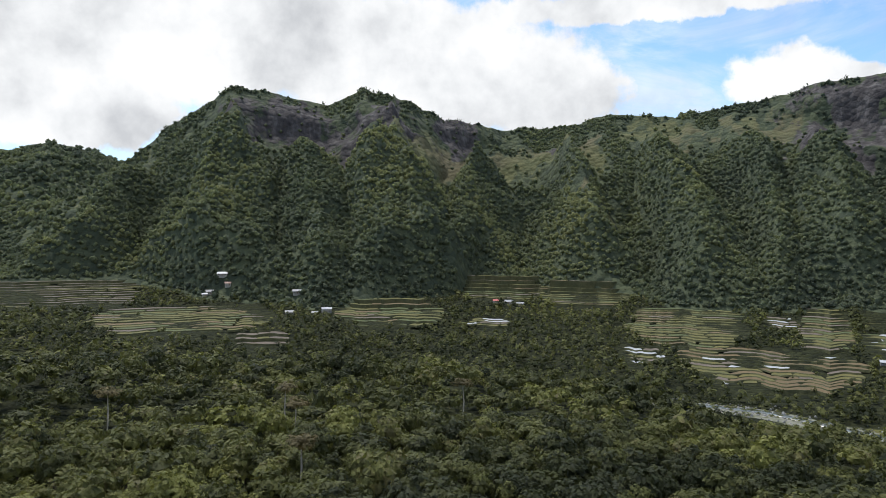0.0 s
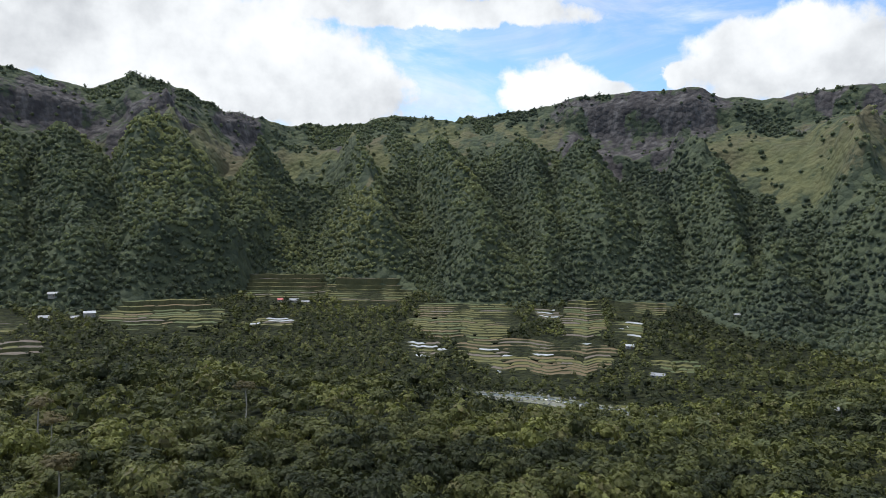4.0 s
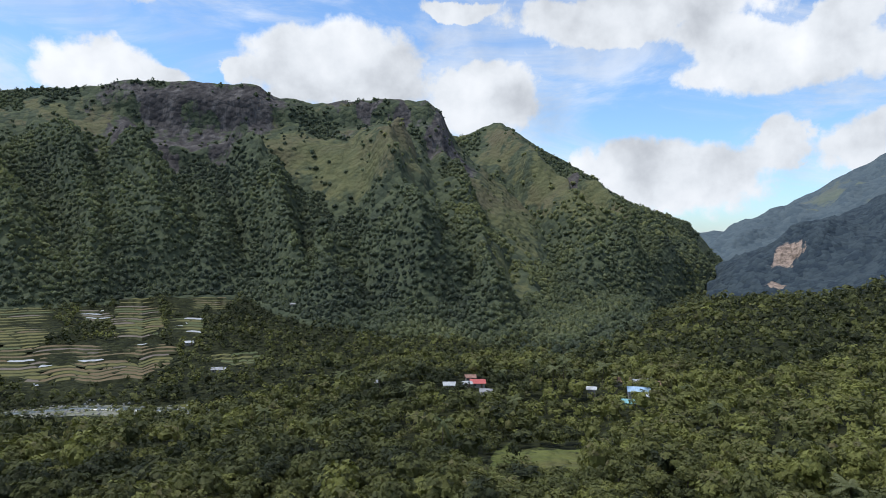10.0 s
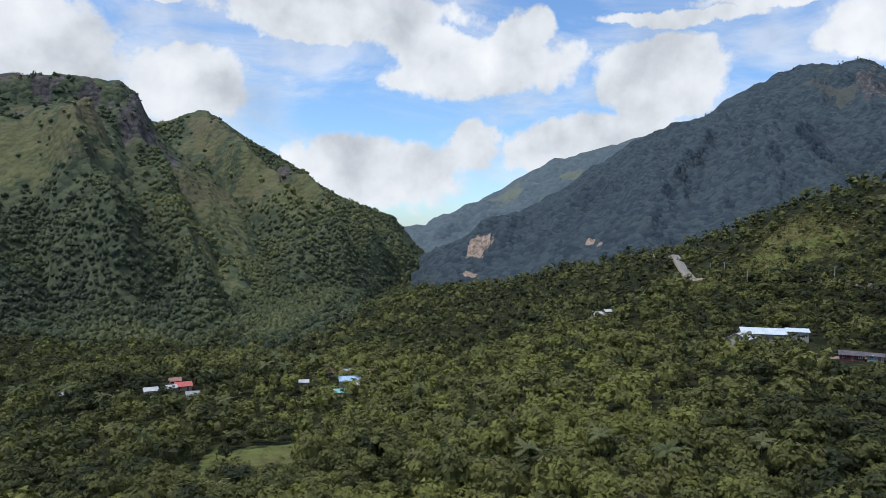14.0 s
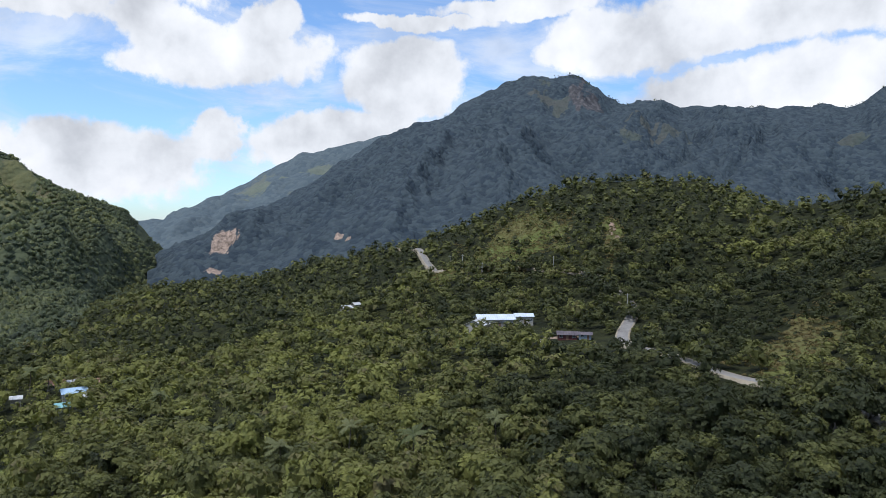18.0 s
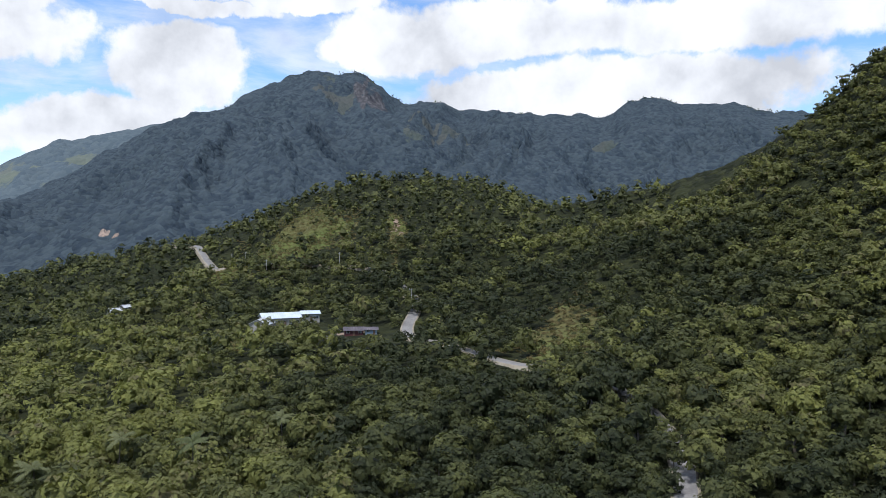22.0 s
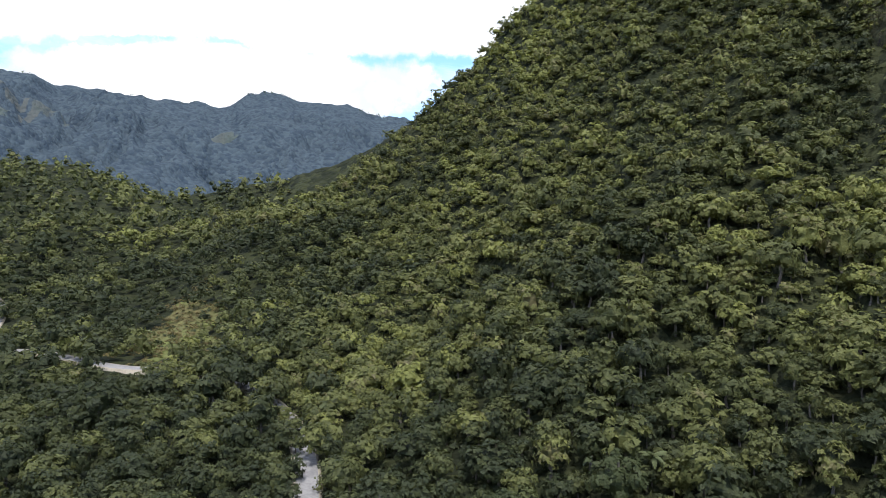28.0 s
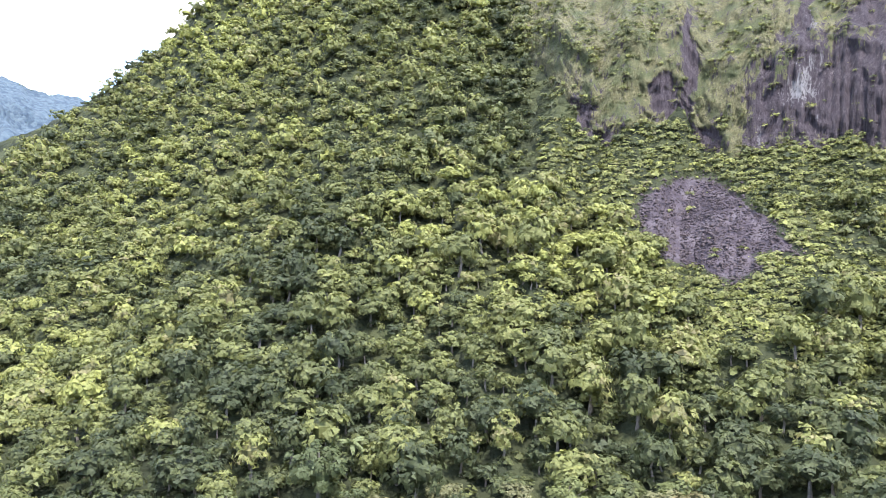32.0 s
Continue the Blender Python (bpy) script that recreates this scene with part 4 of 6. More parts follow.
LOD1 = [crown(100 + k, 310, 15 + k % 6, 0.46 + 0.09 * (k % 4), (6, 4), 0.128) for k in range(9)]
LOD2 = [crown(200 + k, 64, 9 + k % 3, 0.50 + 0.09 * (k % 3), (5, 4), 0.225) for k in range(7)]
LOD_SLOPE = [crown(250 + k, 135, 11 + k % 4, 0.48 + 0.08 * (k % 4), (5, 4), 0.165) for k in range(8)]
LOD3 = [crown(300 + k, 16, 5, 0.66, (5, 3), 0.36, 0.6) for k in range(6)]
LOD4 = [crown(350 + k, 8, 4, 0.6, (5, 3), 0.45, 0.5) for k in range(5)]
BUSH = [bush(370 + k, 28, 0.31) for k in range(6)]
MOUND = [lump(390 + k) for k in range(9)]
TRUNKS = [stem(400 + k) for k in range(5)]


def light_tint(X, Y):
    """Leaf tint by place: sunlit, cloud-shaded and hazed stretches painted in, besides some fresh leaf."""
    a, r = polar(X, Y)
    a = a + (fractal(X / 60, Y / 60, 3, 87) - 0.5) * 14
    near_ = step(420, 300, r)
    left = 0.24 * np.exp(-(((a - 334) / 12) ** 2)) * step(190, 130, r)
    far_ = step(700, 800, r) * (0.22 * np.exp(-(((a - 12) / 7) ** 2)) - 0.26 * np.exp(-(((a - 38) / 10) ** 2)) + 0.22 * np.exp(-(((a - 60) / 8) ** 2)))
    # sunlit wood near bearing 80 and cloud shadow near 119, put into the tint
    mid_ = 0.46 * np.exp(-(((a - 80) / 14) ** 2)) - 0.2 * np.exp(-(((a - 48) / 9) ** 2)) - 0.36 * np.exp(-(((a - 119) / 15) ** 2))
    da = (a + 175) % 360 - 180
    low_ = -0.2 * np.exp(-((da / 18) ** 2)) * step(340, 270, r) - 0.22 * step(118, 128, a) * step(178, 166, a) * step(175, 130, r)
    # the last term pales the upper slope, haze put into its tint
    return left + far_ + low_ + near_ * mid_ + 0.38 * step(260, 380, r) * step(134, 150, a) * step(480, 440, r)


def trees_at(X, Y, z, kinds, rmin, rmax, lift, mat, tints, with_trunk=False, squat=1.0, patch_size=38):
    n = len(X)
    sc = rmin + (rmax - rmin) * rng.random(n) ** 2.0
    pick = rng.integers(0, len(kinds), n)
    turn = rng.uniform(0, 6.28, n)
    st = rng.uniform(0.75, 1.3, n) * squat
    place = np.stack([X, Y, z + sc * lift * st], -1)
    patch = fractal(X / patch_size, Y / patch_size, 3, 77)
    tint = np.clip(tints[0] + light_tint(X, Y) + (patch - 0.5) * tints[1] + rng.normal(size=n) * tints[2], 0.02, 0.98)
    out = [(*scatter(kinds, pick, place, turn, sc, st, tint), mat)]
    if with_trunk:
        foot = np.stack([X, Y, z], -1)
        out.append((*scatter(TRUNKS, rng.integers(0, len(TRUNKS), n), foot, turn, sc, st * lift / 1.9, tint), M_BARK))
    return out


X, Y, az, r = stand(92, 205, 5.3)
order = np.argsort(r)
X, Y, az, r = X[order], Y[order], az[order], r[order]
ok = ~in_fields(az, r) & ~((az > 176) & (az < 215) & (r > 196))
X, Y, az, r = X[ok], Y[ok], az[ok], r[ok]
OWN = 300  # the nearest stand as trees of their own
NEAREST = (X[:OWN], Y[:OWN])
X, Y = X[OWN:], Y[OWN:]
forest("near_forest", trees_at(X, Y, ground_height(X, Y), LOD1, 2.5, 5.6, 0.92, M_LEAF, (0.42, 1.05, 0.23), True), "dense broadleaf forest on the near slopes")
# undergrowth closes the gaps between the crowns
X, Y, az, r = stand(88, 340, 4.0)
ok = (r < 215) | ((az > 128) & (az < 200))
X, Y = X[ok], Y[ok]
forest("undergrowth", trees_at(X, Y, ground_height(X, Y), BUSH, 1.5, 2.8, 0.25, M_LEAF, (0.30, 0.7, 0.15)), "leafy shrubs and vines under the trees", "undergrowth")
X, Y, az, r = stand(205, 430, 6.0)
ok = ~in_fields(az, r) & ~((az > 173) & (az < 215) & (r > 205))
X, Y, az, r = X[ok], Y[ok], az[ok], r[ok]
near_slope = (az > 116) & (az < 200) & (r < 345)
XN, YN = X[near_slope], Y[near_slope]
forest("steep_forest", trees_at(XN, YN, ground_height(XN, YN), LOD_SLOPE, 2.1, 5.3, 0.95, M_LEAF, (0.42, 1.05, 0.22)), "dense broadleaf forest climbing the steep slope")
X, Y = X[~near_slope], Y[~near_slope]
forest("hill_forest", trees_at(X, Y, ground_height(X, Y), LOD2, 2.1, 5.3, 0.95, M_HILL_LEAF, (0.42, 1.05, 0.22)), "dense mixed forest on the hills")
# low shrubs on the open grass slopes
g = np.arange(-560, 560, 3.4)
X, Y = np.meshgrid(g, g)
X, Y = (X + rng.uniform(-1.7, 1.7, X.shape)).ravel(), (Y + rng.uniform(-1.7, 1.7, Y.shape)).ravel()
az, r = polar(X, Y)
ok = (grass_layer(az, r) > 0.25) & (r > 190) & (r < 560) & (rng.random(len(X)) < 0.75 * fractal(X / 14, Y / 14, 3, 93) - 0.27 + 0.52 * (az > 90)) & (az < 170)
X, Y = X[ok], Y[ok]
forest("hill_shrubs", trees_at(X, Y, ground_height(X, Y), BUSH, 0.5, 2.0, 0.3, M_HILL_LEAF, (0.5, 0.9, 0.2)), "low shrubs and tall grass on open slopes", "shrubs")
# trees along the hidden stretch of the road
u = np.linspace(0, 1, 34)
X, Y = np.array([at(a_, r_ - 6.5) for a_, r_ in zip(np.interp(u, [0, 0.25, 0.5, 0.75, 1], [110.2, 108, 103, 98, 95.2]), np.interp(u, [0, 0.25, 0.5, 0.75, 1], [322, 380, 420, 450, 478]))]).T
forest("roadside_trees", trees_at(X, Y, ground_height(X, Y), LOD2, 3.2, 4.8, 0.85, M_HILL_LEAF, (0.36, 0.9, 0.2)), "trees standing close along the road")
X, Y, az, r = stand(430, 1500, 8.0, -36, 130)
ok = (r < 960) | ((az > 50) & (az < 80))
X, Y, az, r = X[ok], Y[ok], az[ok], r[ok]
ok = ~in_fields(az, r, 34.0) | (~in_fields(az, r) & (rng.random(len(X)) < 0.12))
X, Y, az, r = X[ok], Y[ok], az[ok], r[ok]
z = ground_height(X, Y)
a = (az + 60) % 360 - 60
top = np.where((a > -36) & (a < 68), TWIN.height(a, r) + EYE, -999)
top = np.maximum(top, np.where((a > 56) & (a < 78), PEAK.height(a, r) + EYE, -999))
ok = (z > top) & (along(X, Y, RIVER) > 9)
X, Y, z = X[ok], Y[ok], z[ok]
forest("valley_forest", trees_at(X, Y, z, LOD3, 2.4, 5.6, 0.75, M_HILL_LEAF, (0.37, 0.9, 0.19)), "woods on the valley floor and far hillsides")


def range_trees(rg, name, gap, size, layers, label, kinds, s0=0.0, s1=1.0, a0=-37, a1=200, leaf=None, squat=0.92):
    leaf = leaf or M_HAZED_LEAF
    rmin, rmax = float(rg.fr.min()), float(rg.r.max())
    X, Y, az, r = stand(rmin, rmax, gap, max(a0, rg.a[0]), min(a1, rg.a[-1]))
    a = (az + 60) % 360 - 60
    rc, zc, rf, zf = rg.lines(a)
    s = (r - rf) / (rc - rf)
    z = rg.height(a, r) + EYE
    bald = (join_max(*[f(a, r, s) for f in layers]) if layers else -0.4) + (fractal(X / 70, Y / 70, 3, 5) - 0.5) * 0.9
    ok = (s > s0) & (s < s1) & (bald < 0.3 - 0.2 * rng.random(len(X)) + 1.5 * (rng.random(len(X)) < 0.05)) & ~in_fields(az, r)
    X, Y, z, s = X[ok], Y[ok], z[ok], s[ok]
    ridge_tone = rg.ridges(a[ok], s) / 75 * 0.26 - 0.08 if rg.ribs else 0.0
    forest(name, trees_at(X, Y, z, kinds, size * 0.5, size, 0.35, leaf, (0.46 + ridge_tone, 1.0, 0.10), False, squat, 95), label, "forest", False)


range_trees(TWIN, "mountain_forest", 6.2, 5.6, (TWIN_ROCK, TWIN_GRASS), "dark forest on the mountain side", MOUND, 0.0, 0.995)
# trees on the banks of the stream in the gorge
X, Y, az, r = stand(600, 1700, 7.0, 58, 76)
d_ = along(X, Y, RIVER)
ok = (d_ > 2.5) & (d_ < 75)
X, Y, az, r = X[ok], Y[ok], az[ok], r[ok]
z = np.maximum(np.maximum(ground_height(X, Y), np.where(az < 68.6, TWIN.height(az, r) + EYE, -999)), PEAK.height(az, r) + EYE)
forest("gorge_forest", trees_at(X, Y, z, MOUND, 2.8, 5.4, 0.4, M_HAZED_LEAF, (0.30, 1.0, 0.10), False, 0.92), "woods along the stream at the mouth of the gorge", "forest", False)
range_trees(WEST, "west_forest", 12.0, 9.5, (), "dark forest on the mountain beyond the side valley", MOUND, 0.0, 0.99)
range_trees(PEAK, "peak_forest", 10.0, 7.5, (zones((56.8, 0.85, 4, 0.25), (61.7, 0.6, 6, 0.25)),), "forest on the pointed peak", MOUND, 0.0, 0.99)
# more trees close the steep slope
X, Y, az, r = stand(160, 430, 6.8, 130, 200)
ok = ~((az > 173) & (az < 215) & (r > 200))
X, Y = X[ok], Y[ok]
forest("slope_forest", trees_at(X, Y, ground_height(X, Y), LOD2, 1.8, 4.2, 0.8, M_HILL_LEAF, (0.5, 0.9, 0.2)), "young trees filling the steep wooded slope")
# the wood goes on below and behind
X, Y, az, r = stand(12, 92, 6.5)
forest("wood_below", trees_at(X, Y, ground_height(X, Y), LOD3, 2.6, 5.5, 0.85, M_LEAF, (0.42, 1.0, 0.17)), "dense forest on the slope below")
X, Y, az, r = stand(12, 430, 10.0, 208, 299)
forest("wood_behind", trees_at(X, Y, ground_height(X, Y), LOD4, 4, 7.5, 0.8, M_LEAF, (0.42, 1.0, 0.17)), "dense forest on the slope behind")
# dry yellow-brown grass on the open slopes
M_STRAW = leaves("dry_grass", [(0.0, (0.120, 0.098, 0.042)), (0.5, (0.165, 0.132, 0.056)), (1.0, (0.150, 0.150, 0.056))], 0.8, 0.55, 3.0)
g = np.arange(-560, 560, 2.2)
X, Y = np.meshgrid(g, g)
X, Y = (X + rng.uniform(-1.1, 1.1, X.shape)).ravel(), (Y + rng.uniform(-1.1, 1.1, Y.shape)).ravel()
az, r = polar(X, Y)
ok = (az > 94) & (az < 127) & (r > 215) & (r < 560)
X, Y, az, r = X[ok], Y[ok], az[ok], r[ok]
ok = (grass_layer(az, r) > 0.2) & (rng.random(len(X)) < 0.7)
X, Y = X[ok], Y[ok]
forest("dry_grass", trees_at(X, Y, ground_height(X, Y), BUSH, 0.8, 1.7, 0.2, M_STRAW, (0.5, 0.8, 0.2)), "tall dry yellow-brown grass on the open slopes", "grass")
# small trees standing along the crests
for rg, name, a0, a1, gap, size in ((TWIN, "crest_trees", -24, 52, 0.10, 4.4), (DOME, "dome_crest_trees", 92, 140, 0.11, 5.0), (PEAK, "peak_crest_trees", 53, 70, 0.2, 5.0)):
    a = np.arange(a0, a1, gap) + rng.uniform(-0.1, 0.1, len(np.arange(a0, a1, gap)))
    a = a[fractal(a / 1.7, a * 0, 3, rg.seed + 60) > 0.54]
    rc, zc, rf, zf = rg.lines(a)
    r = rc - rng.uniform(-4, 22, len(a))
    z = rg.height(a, r) + EYE
    parts = trees_at(r * np.sin(np.radians(a)), r * np.cos(np.radians(a)), z, LOD3, size * 0.4, size, 0.9, M_HAZED_LEAF, (0.3, 0.5, 0.1), True)
    forest(name, parts, "small trees standing along the mountain crest")


# ---- small builders ----
def part(name, bm, mat, parent=None, label="", smooth=False):
    """Links a bmesh as one mesh object under a thing or part."""
    me = bpy.data.meshes.new(name)
    bm.to_mesh(me)
    bm.free()
    if smooth:
        me.shade_smooth()
    me.materials.append(mat)
    ob = new(name, me)
    if parent is not None:
        ob.parent = parent
    if label:
        ob["label"] = label
    return ob


def mesh_part(name, p, q, mat, parent=None, label="", smooth=False):
    me = bpy.data.meshes.new(name)
    raw_mesh(me, p, q)
    if smooth:
        me.shade_smooth()
    me.materials.append(mat)
    ob = new(name, me)
    if parent is not None:
        ob.parent = parent
    if label:
        ob["label"] = label
    return ob


def block(bm, x0, y0, z0, x1, y1, z1):
    v = [bm.verts.new(c) for c in ((x0, y0, z0), (x1, y0, z0), (x1, y1, z0), (x0, y1, z0), (x0, y0, z1), (x1, y0, z1), (x1, y1, z1), (x0, y1, z1))]
    for f in ((3, 2, 1, 0), (4, 5, 6, 7), (0, 1, 5, 4), (1, 2, 6, 5), (2, 3, 7, 6), (3, 0, 4, 7)):
        bm.faces.new([v[k] for k in f])


def box_part(name, size, mat, parent, label=""):
    bm = bmesh.new()
    block(bm, *size)
    return part(name, bm, mat, parent, label)


def gh(az, r):
    x, y = at(az, r)
    z = float(ground_height(np.array([x]), np.array([y]))[0])
    a = (az + 60) % 360 - 60
    if r > 600 and -36 < a < 68:
        z = max(z, float(TWIN.height(np.array([a]), np.array([float(r)]))[0]) + EYE)
    return x, y, z


# ---- single trees of the nearest stand ----
def tree_kind(seed, look_name):
    mat, label = TREE_LOOKS[look_name]
    root = new("broadleaf_tree")
    p, q = trunk(seed)
    mesh_part("trunk", p, q, M_BARK, root, "pale grey-brown trunk with limbs")
    p, q, spray, off = crown(seed + 50, 980, 17 + seed % 7, 0.46 + 0.09 * (seed % 4), (8, 5), 0.080)
    top = mesh_part("crown", p + np.array([0, 0, 1.12]), q, mat, root)
    top.data.shade_flat()
    top.data.attributes.new("spray", "FLOAT", "POINT").data.foreach_set("value", spray.astype(np.float32))
    return tagged(root, label, "tree", "trees of the near slope")


LOOKS = ["dark", "dark", "green", "green", "grey", "olive", "green", "bright", "bright", "bright"]
kinds = [None] * len(LOOKS)
trng = random.Random(5)
for k, (x, y) in enumerate(zip(*NEAREST)):
    z = float(ground_height(np.array([x]), np.array([y]))[0])
    patchy = float(fractal(np.array([x / 38]), np.array([y / 38]), 3, 77)[0])
    # brighter and darker kinds also follow the painted sun and cloud shade
    j = min(len(LOOKS) - 1, max(0, int(trng.gauss(4.0 + (patchy - 0.5) * 6 + 10 * float(light_tint(np.array([x]), np.array([y]))[0]), 2.5))))
    s = 2.3 + 3.7 * trng.random() ** 1.6
    m = Matrix.LocRotScale((x, y, z - 0.1 * s), Euler((0, 0, trng.uniform(0, 6.28))), (s, s, s * trng.uniform(0.8, 1.2)))
    if kinds[j] is None:
        kinds[j] = tree_kind(500 + j, LOOKS[j])
        kinds[j].matrix_basis = m
    else:
        base = kinds[j]
        copy_thing(base, m @ Matrix.Diagonal((1 / base.scale[0], 1 / base.scale[1], 1 / base.scale[2], 1)))


# ---- palms ----
M_PALM = foliage_of("palm_leaves", (0.095, 0.115, 0.045), (0.160, 0.170, 0.075), 0.0)


def palm(seed):
    r5 = random.Random(seed)
    root = new("coconut_palm")
    p, q = tube([(0, 0, -0.5), (0.2, 0, 3), (0.5, 0.1, 6.5), (0.6, 0.1, 9)], [0.24, 0.17, 0.14, 0.13], 6)
    mesh_part("trunk", p, q, M_BARK, root, "slender grey palm trunk")
    P, Q, base = [], [], 0
    for k in range(17):
        a, lift = k * 2.4, r5.uniform(-0.3, 1.1)
        c, s = math.cos(a), math.sin(a)
        length = r5.uniform(3.0, 3.9)
        rib = []
        for u in np.linspace(0, 1, 8):
            d = length * u * math.cos(lift * (1 - u) * 0.6)
            rib.append((d, 9 + length * (math.sin(lift) * u - (0.42 + 0.2 * (1 - lift)) * u * u)))
        for (d0, z0), (d1, z1) in zip(rib, rib[1:]):
            wd = 0.62 * math.sin(math.pi * min(1, (d0 + 0.5) / (length + 0.5))) + 0.08
            for side in (-1, 1):
                tip = 0.45
                P += [(0.6 + c * d0, 0.1 + s * d0, z0), (0.6 + c * d1 * 0.97, 0.1 + s * d1 * 0.97, z1), (0.6 + c * (d1 + tip) - side * s * wd, 0.1 + s * (d1 + tip) + side * c * wd, z1 - 0.34), (0.6 + c * (d0 + tip * 1.3) - side * s * wd, 0.1 + s * (d0 + tip * 1.3) + side * c * wd, z0 - 0.30)]
                Q.append((base, base + 1, base + 2, base + 3))
                base += 4
    mesh_part("fronds", np.array(P), np.array(Q), M_PALM, root)
    return tagged(root, "coconut palm with drooping fronds among the trees", "palm", "palms in the valley")


PALMS = [(93, 150, 1.0), (82.5, 150, 0.9), (52.2, 226, 1.0), (41.7, 268, 1.0), (57.9, 285, 1.0), (38, 300, 1.0), (56.6, 338, 1.0), (60.9, 336, 1.0), (61.8, 344, 1.1), (62.6, 338, 1.0), (65.9, 322, 1.0), (43.8, 378, 1.0), (73.5, 258, 0.9),
         (77.2, 186, 0.8), (87.7, 160, 0.8), (99.7, 162, 0.8), (159.2, 118, 0.6), (59.4, 350, 1.0), (64.8, 340, 1.1), (47, 330, 1.0), (49.5, 300, 0.9), (71, 300, 0.9)]
first = None
for k, (a, r, s) in enumerate(PALMS):
    x, y, z = gh(a, r)
    m = Matrix.LocRotScale((x, y, z), Euler((0, 0, k * 1.7)), (s, s, s * (1.0 + 0.12 * (k % 3))))
    if first is None:
        first = palm(3)
        first.matrix_basis = m
    else:
        copy_thing(first, m @ Matrix.Diagonal((1 / first.scale[0], 1 / first.scale[1], 1 / first.scale[2], 1)))

# ---- rice terraces ----
M_RICE = plain("rice_crop", (0.079, 0.081, 0.018), (0.130, 0.114, 0.027), 0.06, 0.9, 0.5, 0.3)
M_GREEN = plain("young_rice", (0.055, 0.072, 0.020), (0.084, 0.098, 0.028), 0.06, 0.9, 0.5, 0.3)
M_RIPE = plain("ripe_rice", (0.102, 0.073, 0.033), (0.149, 0.105, 0.047), 0.06, 0.9, 0.5, 0.3)
M_BARE = plain("bare_field", (0.094, 0.074, 0.055), (0.148, 0.121, 0.094), 0.06, 0.95, 0.5, 0.3)
M_COVER = plain("white_film", (0.36, 0.38, 0.40), (0.52, 0.53, 0.54), 0.2, 0.35, 0.2, 0.1)
M_BUND = plain("earth_bank", (0.066, 0.072, 0.030), (0.112, 0.108, 0.048), 0.15, 0.95, 0.6, 0.3)
CROPS = {"rice": [M_RICE, M_RICE, M_RICE, M_GREEN, M_RIPE, M_BARE], "ripe": [M_RIPE, M_RIPE, M_RICE, M_RIPE, M_BARE, M_RICE, M_RIPE, M_RICE, M_RIPE, M_RICE, M_RIPE, M_RIPE, M_RICE, M_BARE, M_RICE, M_COVER], "green": [M_GREEN, M_GREEN, M_RICE, M_COVER], "bare": [M_BARE, M_BARE, M_BARE, M_RICE, M_BARE], "covered": [M_COVER, M_BARE, M_COVER, M_RICE]}
FIELD_LABEL = {"rice": "rice terraces in green and yellow crop on earth banks", "ripe": "ripening tan rice terraces stepping up from the river", "green": "small green terraced plots among the trees", "bare": "fallow brown terraces below the wooded mountain", "covered": "terraced plots with white plastic-covered beds"}
PLOT = {M_RICE: "yellow-green rice plot", M_GREEN: "fresh green plot", M_RIPE: "tan ripe rice plot", M_BARE: "bare brown plot", M_COVER: "white plastic-covered plot"}
frng = random.Random(11)


def plot(parent, a0, a1, ra, rb, foot, mat, z):
    """One flat plot with its bank in front."""
    n = 14
    rows = [[], [], [], [], []]
    for k in range(n + 1):
        u = k / n
        a = a0 + (a1 - a0) * u
        pinch = min(1.0, 6 * u, 6 * (1 - u)) ** 0.5
        wave = (float(rough2(a * 0.9, 3.0, 401)) - 0.5) * 18 + (float(rough2(a * 2.6, 5.0, 402)) - 0.5) * 5 + (float(rough2(a * 0.8, ra * 0.03, 403)) - 0.5) * 11
        r0 = ra + wave
        r1 = ra + (rb - ra) * (0.35 + 0.65 * pinch) + wave
        for row, (rr, zz) in zip(rows, ((r0 - 0.8, foot), (r0, z + 0.25), (r0 + 0.7, z + 0.25), (r0 + 0.9, z), (r1, z))):
            row.append((*at(a, rr), zz))
    bm = bmesh.new()
    vs = [[bm.verts.new(c) for c in row] for row in rows]
    for i in range(4):
        for k in range(n):
            f = bm.faces.new((vs[i][k], vs[i][k + 1], vs[i + 1][k + 1], vs[i + 1][k]))
            f.material_index = 0 if i == 3 else 1
    ob = part("plot", bm, mat, parent, PLOT[mat])
    ob.data.materials.append(M_BUND)


BUSHES = []
for a0, a1, r0, r1, n, look_name in TERRACES:
    root = new("rice_terraces")
    tagged(root, FIELD_LABEL[look_name], "rice terraces", "terraced fields of the valley")
    mid = (a0 + a1) / 2
    climb = gh(mid, r1)[2] - gh(mid, r0)[2]
    n = max(int(n * 1.1), int(climb / 2.4))
    last = gh(mid, r0)[2] - 1.0
    for i in range(n):
        ra, rb = r0 + (r1 - r0) * i / n, r0 + (r1 - r0) * (i + 1) / n
        z = max(float(np.mean([gh(a0 + (a1 - a0) * u, rb)[2] for u in (0.15, 0.5, 0.85)])) + 0.3, last + 0.4)
        half = (a1 - a0) / 2 * float(field_half((i + 0.5) / n, a0))
        w0, w1 = mid - half + frng.uniform(-0.3, 0.3), mid + half + frng.uniform(-0.3, 0.3)
        cuts = sorted([0.0, 1.0] + [frng.uniform(0.12, 0.88) for _ in range(1 + int((a1 - a0) / 4))])
        for c0, c1 in zip(cuts, cuts[1:]):
            if c1 - c0 > 0.05:
                mat = frng.choice(CROPS[look_name])
                b0, b1 = w0 + (w1 - w0) * c0, w0 + (w1 - w0) * c1
                if mat == M_COVER and b1 - b0 > 2.0:
                    b1 = b0 + 2.0
                plot(root, b0, b1, ra, rb + 1.5, last - 0.4, mat, z + frng.uniform(-0.15, 0.15))
                if frng.random() < 0.1:
                    BUSHES.append((frng.uniform(b0, b1), ra + 0.5, z))
        last = z
